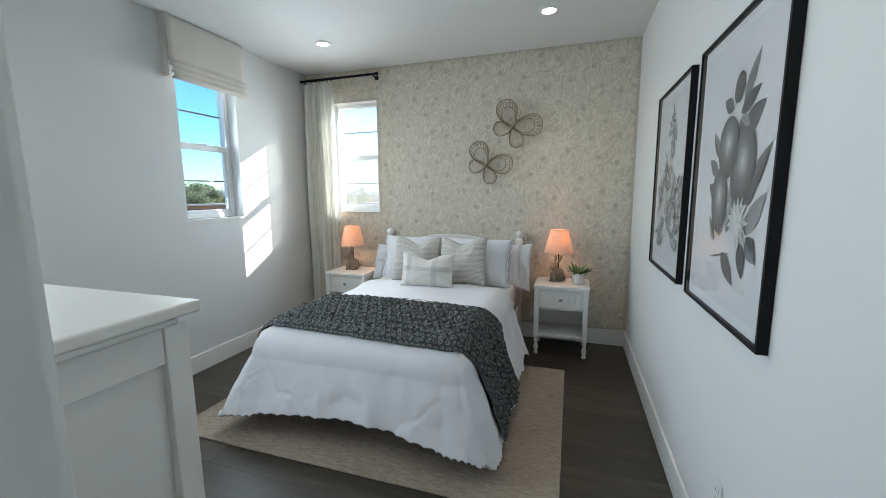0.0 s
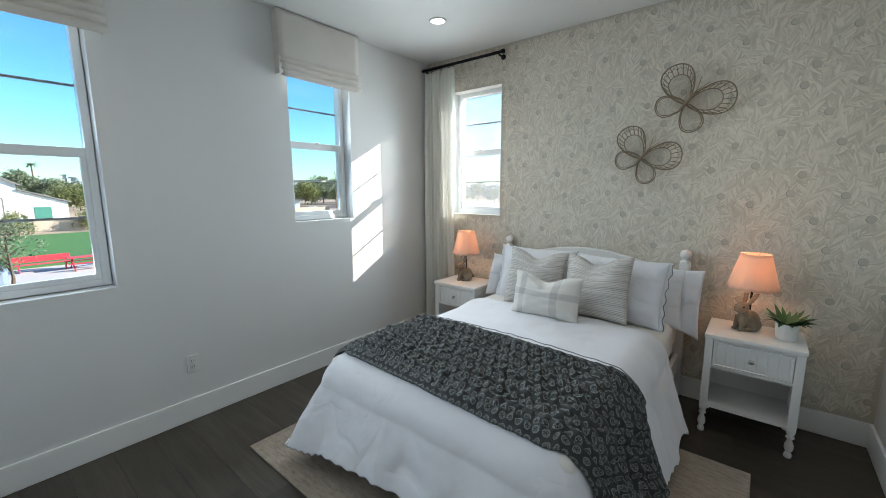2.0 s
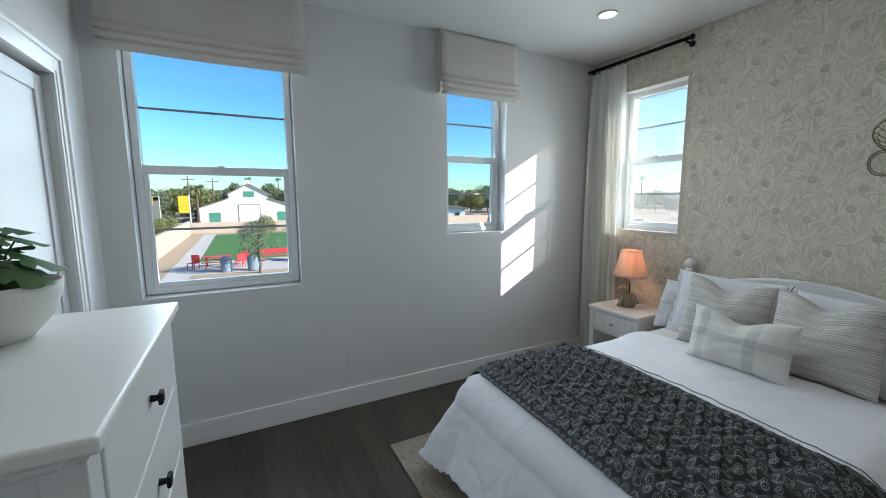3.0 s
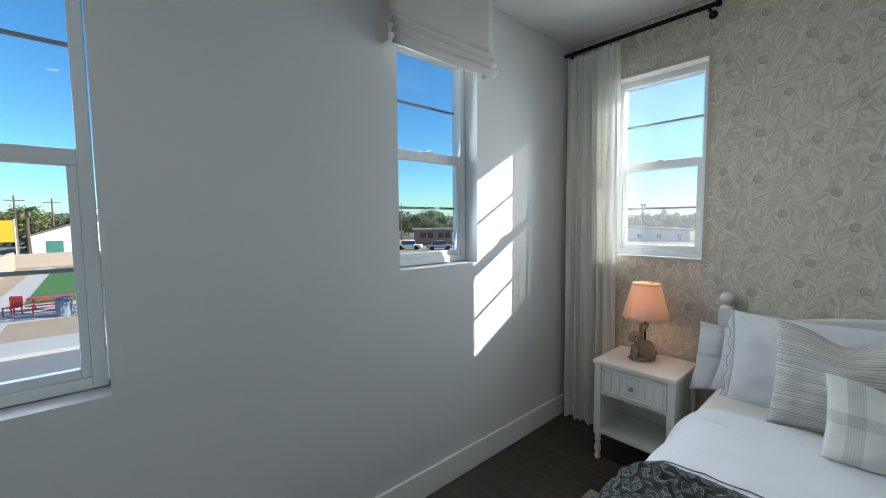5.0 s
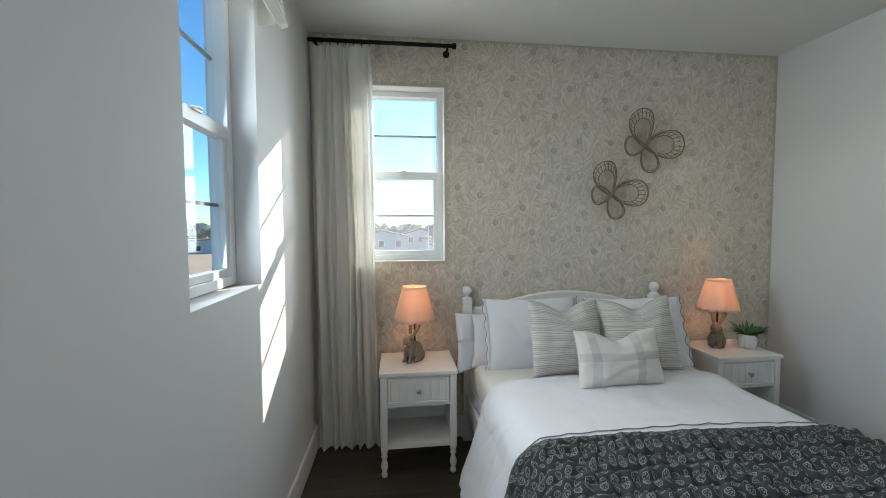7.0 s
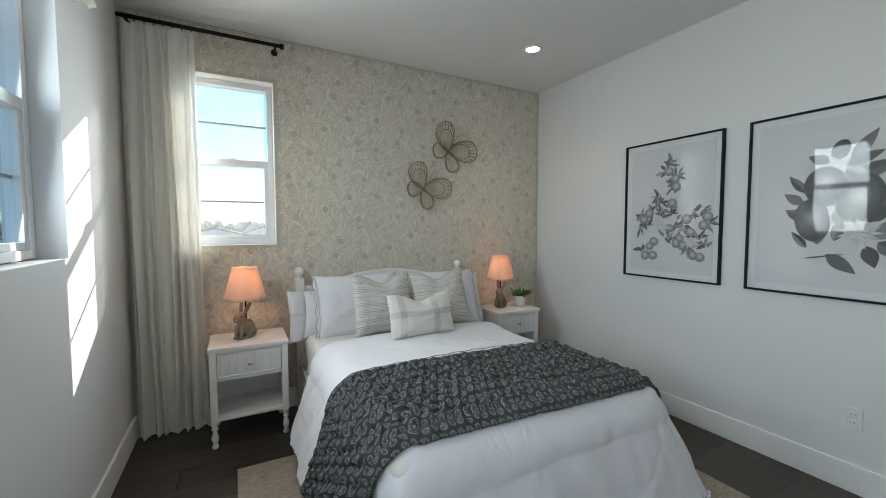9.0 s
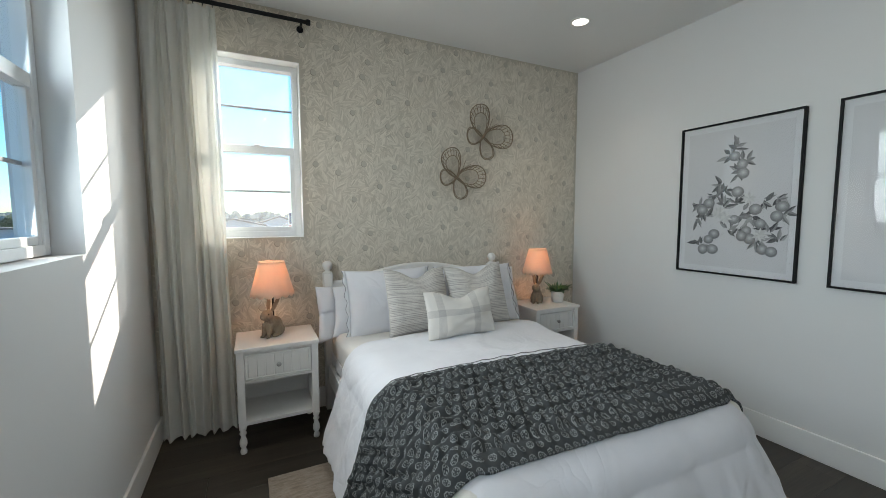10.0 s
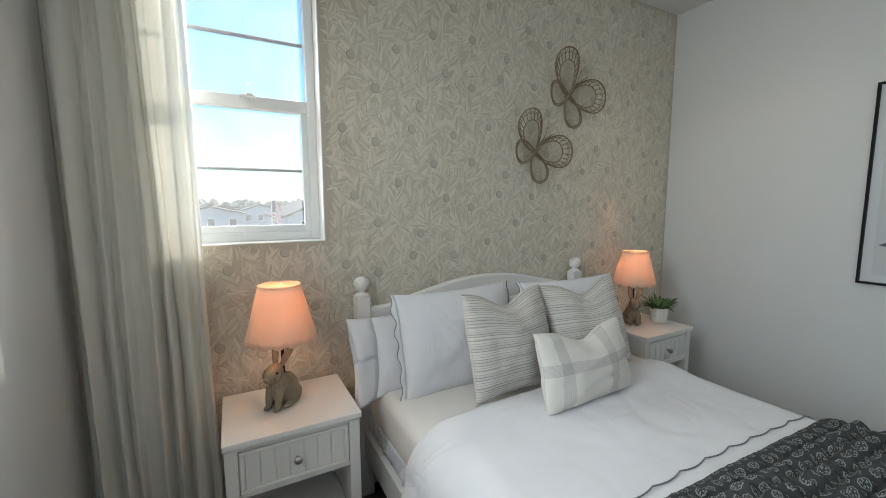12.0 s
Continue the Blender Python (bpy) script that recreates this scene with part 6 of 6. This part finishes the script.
def lettering(name, text, size, m, material, parent):
    """Words as a flat mesh, upright in the local xz plane."""
    curve = bpy.data.curves.new(name, "FONT")
    curve.body, curve.size, curve.extrude, curve.align_x = text, size, 0.01, "CENTER"
    holder = bpy.data.objects.new(name, curve)
    me = bpy.data.meshes.new_from_object(holder)
    bpy.data.objects.remove(holder)
    me.materials.clear()
    me.materials.append(material)
    ob = new(name, me)
    ob.parent = parent
    ob.matrix_basis = m
    return tagged(ob)


# a long yellow and charcoal hoarding on white posts
hb = thing("hoarding", pose(-57.3, -14.6, GZ, 0, 0, 90), "yellow and charcoal hoarding with brown lettering on white posts", "sign")
part("yellow_panel", boxed(-2.6, -0.04, 1.6, 0.75, 0.04, 4.5), YELLOW, hb, "yellow panel")
part("dark_panel", boxed(0.76, -0.05, 1.6, 2.7, 0.05, 5.1), ROOF, hb, "charcoal panel")
part("yellow_plate", boxed(1.05, -0.09, 3.9, 2.1, -0.052, 5.0), YELLOW, hb, "yellow plate")
part("headboard", boxed(-2.65, -0.05, 4.51, 2.75, 0.05, 4.95), WHITEC, hb, "white head strip")
lettering("lettering", "New Homes", 0.78, pose(-0.9, -0.05, 3.55, 90, 0, 0), BROWNWALL, hb)
for k in range(2):
    part("writing_bar", boxed(-2.0 + 0.3 * k, -0.06, 2.75 - 0.5 * k, 0.3 - 0.3 * k, -0.042, 2.95 - 0.5 * k), BROWNWALL, hb)
for x in (-2.5, 0.7, 2.6):
    part("post", boxed(x, 0.06, 0, x + 0.14, 0.2, 5.1), WHITEC, hb)


def house(x, y, turn, w, d, h, rise, wall, label, panes=3):
    o = thing("house", pose(x, y, GZ, 0, 0, turn), label, "house", "far houses")
    part("wall", prism(bmesh.new(), -w / 2, w / 2, -d / 2, d / 2, 0, h, rise, "y"), wall, o)
    part("roof", gable(bmesh.new(), -w / 2, w / 2, -d / 2, d / 2, 0, h, rise, "y", 0.5), ROOF, o)
    for k in range(panes):
        xa = -w / 2 + w * (k + 0.5) / panes
        win = part("window", boxed(xa - 0.55, -d / 2 - 0.06, h - 1.9, xa + 0.55, -d / 2 - 0.001, h - 0.6), WHITEC, o)
        part("pane", boxed(xa - 0.45, -d / 2 - 0.08, h - 1.8, xa + 0.45, -d / 2 - 0.061, h - 0.7), DARKPANE, win)


house(-2.2, 72, 0, 9, 8, 3.3, 1.0, GREYWALL, "pale blue-grey house with a low gable")
house(5.5, 85, 0, 6, 8, 3.6, 1.1, GREYWALL, "pale blue-grey house behind the flag")
house(9.5, 52, 10, 8, 9, 3.4, 1.6, GREYWALL, "grey gabled house near the flagpole", 2)
house(-16, 95, 0, 12, 8, 2.7, 0.9, WHITEWALL, "white house across the lots", 4)
house(-36, 88, 20, 22, 9, 2.2, 0.6, GREYWALL, "long low grey-roofed building", 6)
house(-78, -27, 90, 14, 9, 3.2, 1.2, WHITEWALL, "white bungalow beyond the garden wall", 4)
house(-70, 30, 70, 16, 9, 2.6, 0.8, WHITEWALL, "low white building beyond the lot", 5)

# a low brown site hut with a flat roof
hut = thing("site_hut", pose(-56, 47, GZ, 0, 0, 50), "low brown site hut with dark windows", "hut")
part("wall", boxed(-4.2, -1.6, 0.5, 4.2, 1.6, 3.0), BROWNWALL, hut)
part("roof", boxed(-4.5, -1.9, 3.0, 4.5, 1.9, 3.25), CONCRETE, hut)
part("skirting", boxed(-4.0, -1.4, 0.0, 4.0, 1.4, 0.5), ROOF, hut)
for x in (-3, -1.6, 0.4, 1.7):
    part("window", boxed(x, -1.66, 1.4, x + 1.0, -1.6, 2.4), DARKPANE, hut)
part("door", boxed(3.0, -1.66, 0.5, 3.8, -1.6, 2.5), WHITEWALL, hut)


def parked_car(x, y, turn, paint, label):
    c = thing("parked_car", pose(x, y, GZ + 0.001, 0, 0, turn), label, "car", "parked cars")
    bm = boxed(-2.1, -0.85, 0.28, 2.1, 0.85, 0.85, 0.16, 3)
    part("body", bm, paint, c)
    bm = boxed(-1.2, -0.75, 0.83, 1.1, 0.75, 1.42, 0.22, 3)
    part("cabin", bm, DARKPANE, c, "dark glazed cabin")
    part("roof", boxed(-0.85, -0.62, 1.41, 0.75, 0.62, 1.45, 0.015), paint, c)
    for a in (-1.3, 1.3):
        for s in (-1, 1):
            part("wheel", tube(bmesh.new(), [(a, s * 0.68, 0.32), (a, s * 0.88, 0.32)], 0.32, 16), BLACK, c)


parked_car(-50, 36, 40, WHITEWALL, "white car parked on the dirt lot")
parked_car(-46, 39, 60, BINGREY, "blue-grey car parked on the dirt lot")
parked_car(-62, 38, 20, WHITEWALL, "white car parked on the dirt lot")
parked_car(-38, 52, 80, WHITEWALL, "white car parked on the dirt lot")

# utility poles
for az, dist in ((-92.8, 95), (-95.4, 88), (-100, 70), (-54.5, 100)):
    p = thing("utility_pole", pose(2.8 + dist * math.sin(radians(az)), -3 + dist * math.cos(radians(az)), GZ), "wooden utility pole with a crossarm", "utility pole", "utility poles")
    part("mast", tube(bmesh.new(), [(0, 0, 0), (0, 0, 9)], [0.16, 0.11], 8), POLE, p)
    part("crossarm", boxed(-0.08, -1.1, 8.2, 0.08, 1.1, 8.35), POLE, p)

# flag on its pole
fl = thing("flagpole", pose(2.62, 23.0, GZ), "flag with red and white stripes hanging from a white pole", "flag")
part("mast", tube(bmesh.new(), [(0, 0, 0), (0, 0, 5.25)], 0.03, 8), WHITEC, fl)
part("finial", tube(tube(bmesh.new(), [(-0.14, 0, 5.2), (0.14, 0, 5.2)], 0.014, 6), [(0, 0, 5.2), (0, 0, 5.42)], 0.014, 6), WHITEC, fl)
fly, n = 0.62, 13
for k in range(n):
    bm = bmesh.new()
    a, b = k / n, (k + 1) / n
    pts = []
    for e in (0.0, 0.25, 0.5, 0.75, 1.0):
        drop = 0.5 * e * e
        yy = 0.06 * math.sin(7 * e)
        pts.append((bm.verts.new((0.03 + fly * e * 0.75, yy, 4.9 - 1.25 * a - drop)), bm.verts.new((0.03 + fly * e * 0.75, yy, 4.9 - 1.25 * b - drop))))
    for (p, q), (r, s) in zip(pts, pts[1:]):
        bm.faces.new((p, q, s, r))
    st = part("stripe", bm, REDC if k % 2 == 0 else WHITEC, fl)
    st.modifiers.new("thick", "SOLIDIFY").thickness = 0.004
bm = bmesh.new()
pts = []
for e in (0.0, 0.2, 0.4):
    pts.append((bm.verts.new((0.03 + fly * e * 0.75, 0.06 * math.sin(7 * e) - 0.012, 4.9 - 0.5 * e * e)), bm.verts.new((0.03 + fly * e * 0.75, 0.06 * math.sin(7 * e) - 0.012, 4.9 - 0.67 - 0.5 * e * e))))
for (p, q), (r, s) in zip(pts, pts[1:]):
    bm.faces.new((p, q, s, r))
part("canton", bm, BLUEC, fl).modifiers.new("thick", "SOLIDIFY").thickness = 0.004

# ---- floor planks ----
floor = tagged(part("floor", boxed(-0.02, -D - 1.6, -0.14, W + 0.02, 0.02, -0.012), GAP), "dark grey-brown oak plank floor", "floor", kind="structure")
rnd = random.Random(2)
pw, shapes = 0.186, {}
y = 0.0
row = 0
while y > -D - 1.55:
    x = -rnd.uniform(0.2, 1.4) if row % 2 else -rnd.uniform(0.0, 0.9)
    while x < W:
        l = rnd.choice((1.2, 1.5, 1.8))
        a, b = max(x, 0.0), min(x + l, W)
        if b - a > 0.02:
            key = round(b - a, 2)
            if key not in shapes:
                bm = boxed(0, -pw + 0.0003, -0.012, key - 0.0003, -0.0003, 0.0, 0.0007, 1)
                me = bpy.data.meshes.new("plank")
                bm.to_mesh(me)
                bm.free()
                me.materials.append(PLANK)
                shapes[key] = me
            p = new("plank", shapes[key])
            p.parent = floor
            p.location = (a, y, 0)
        x += l
    y -= pw
    row += 1
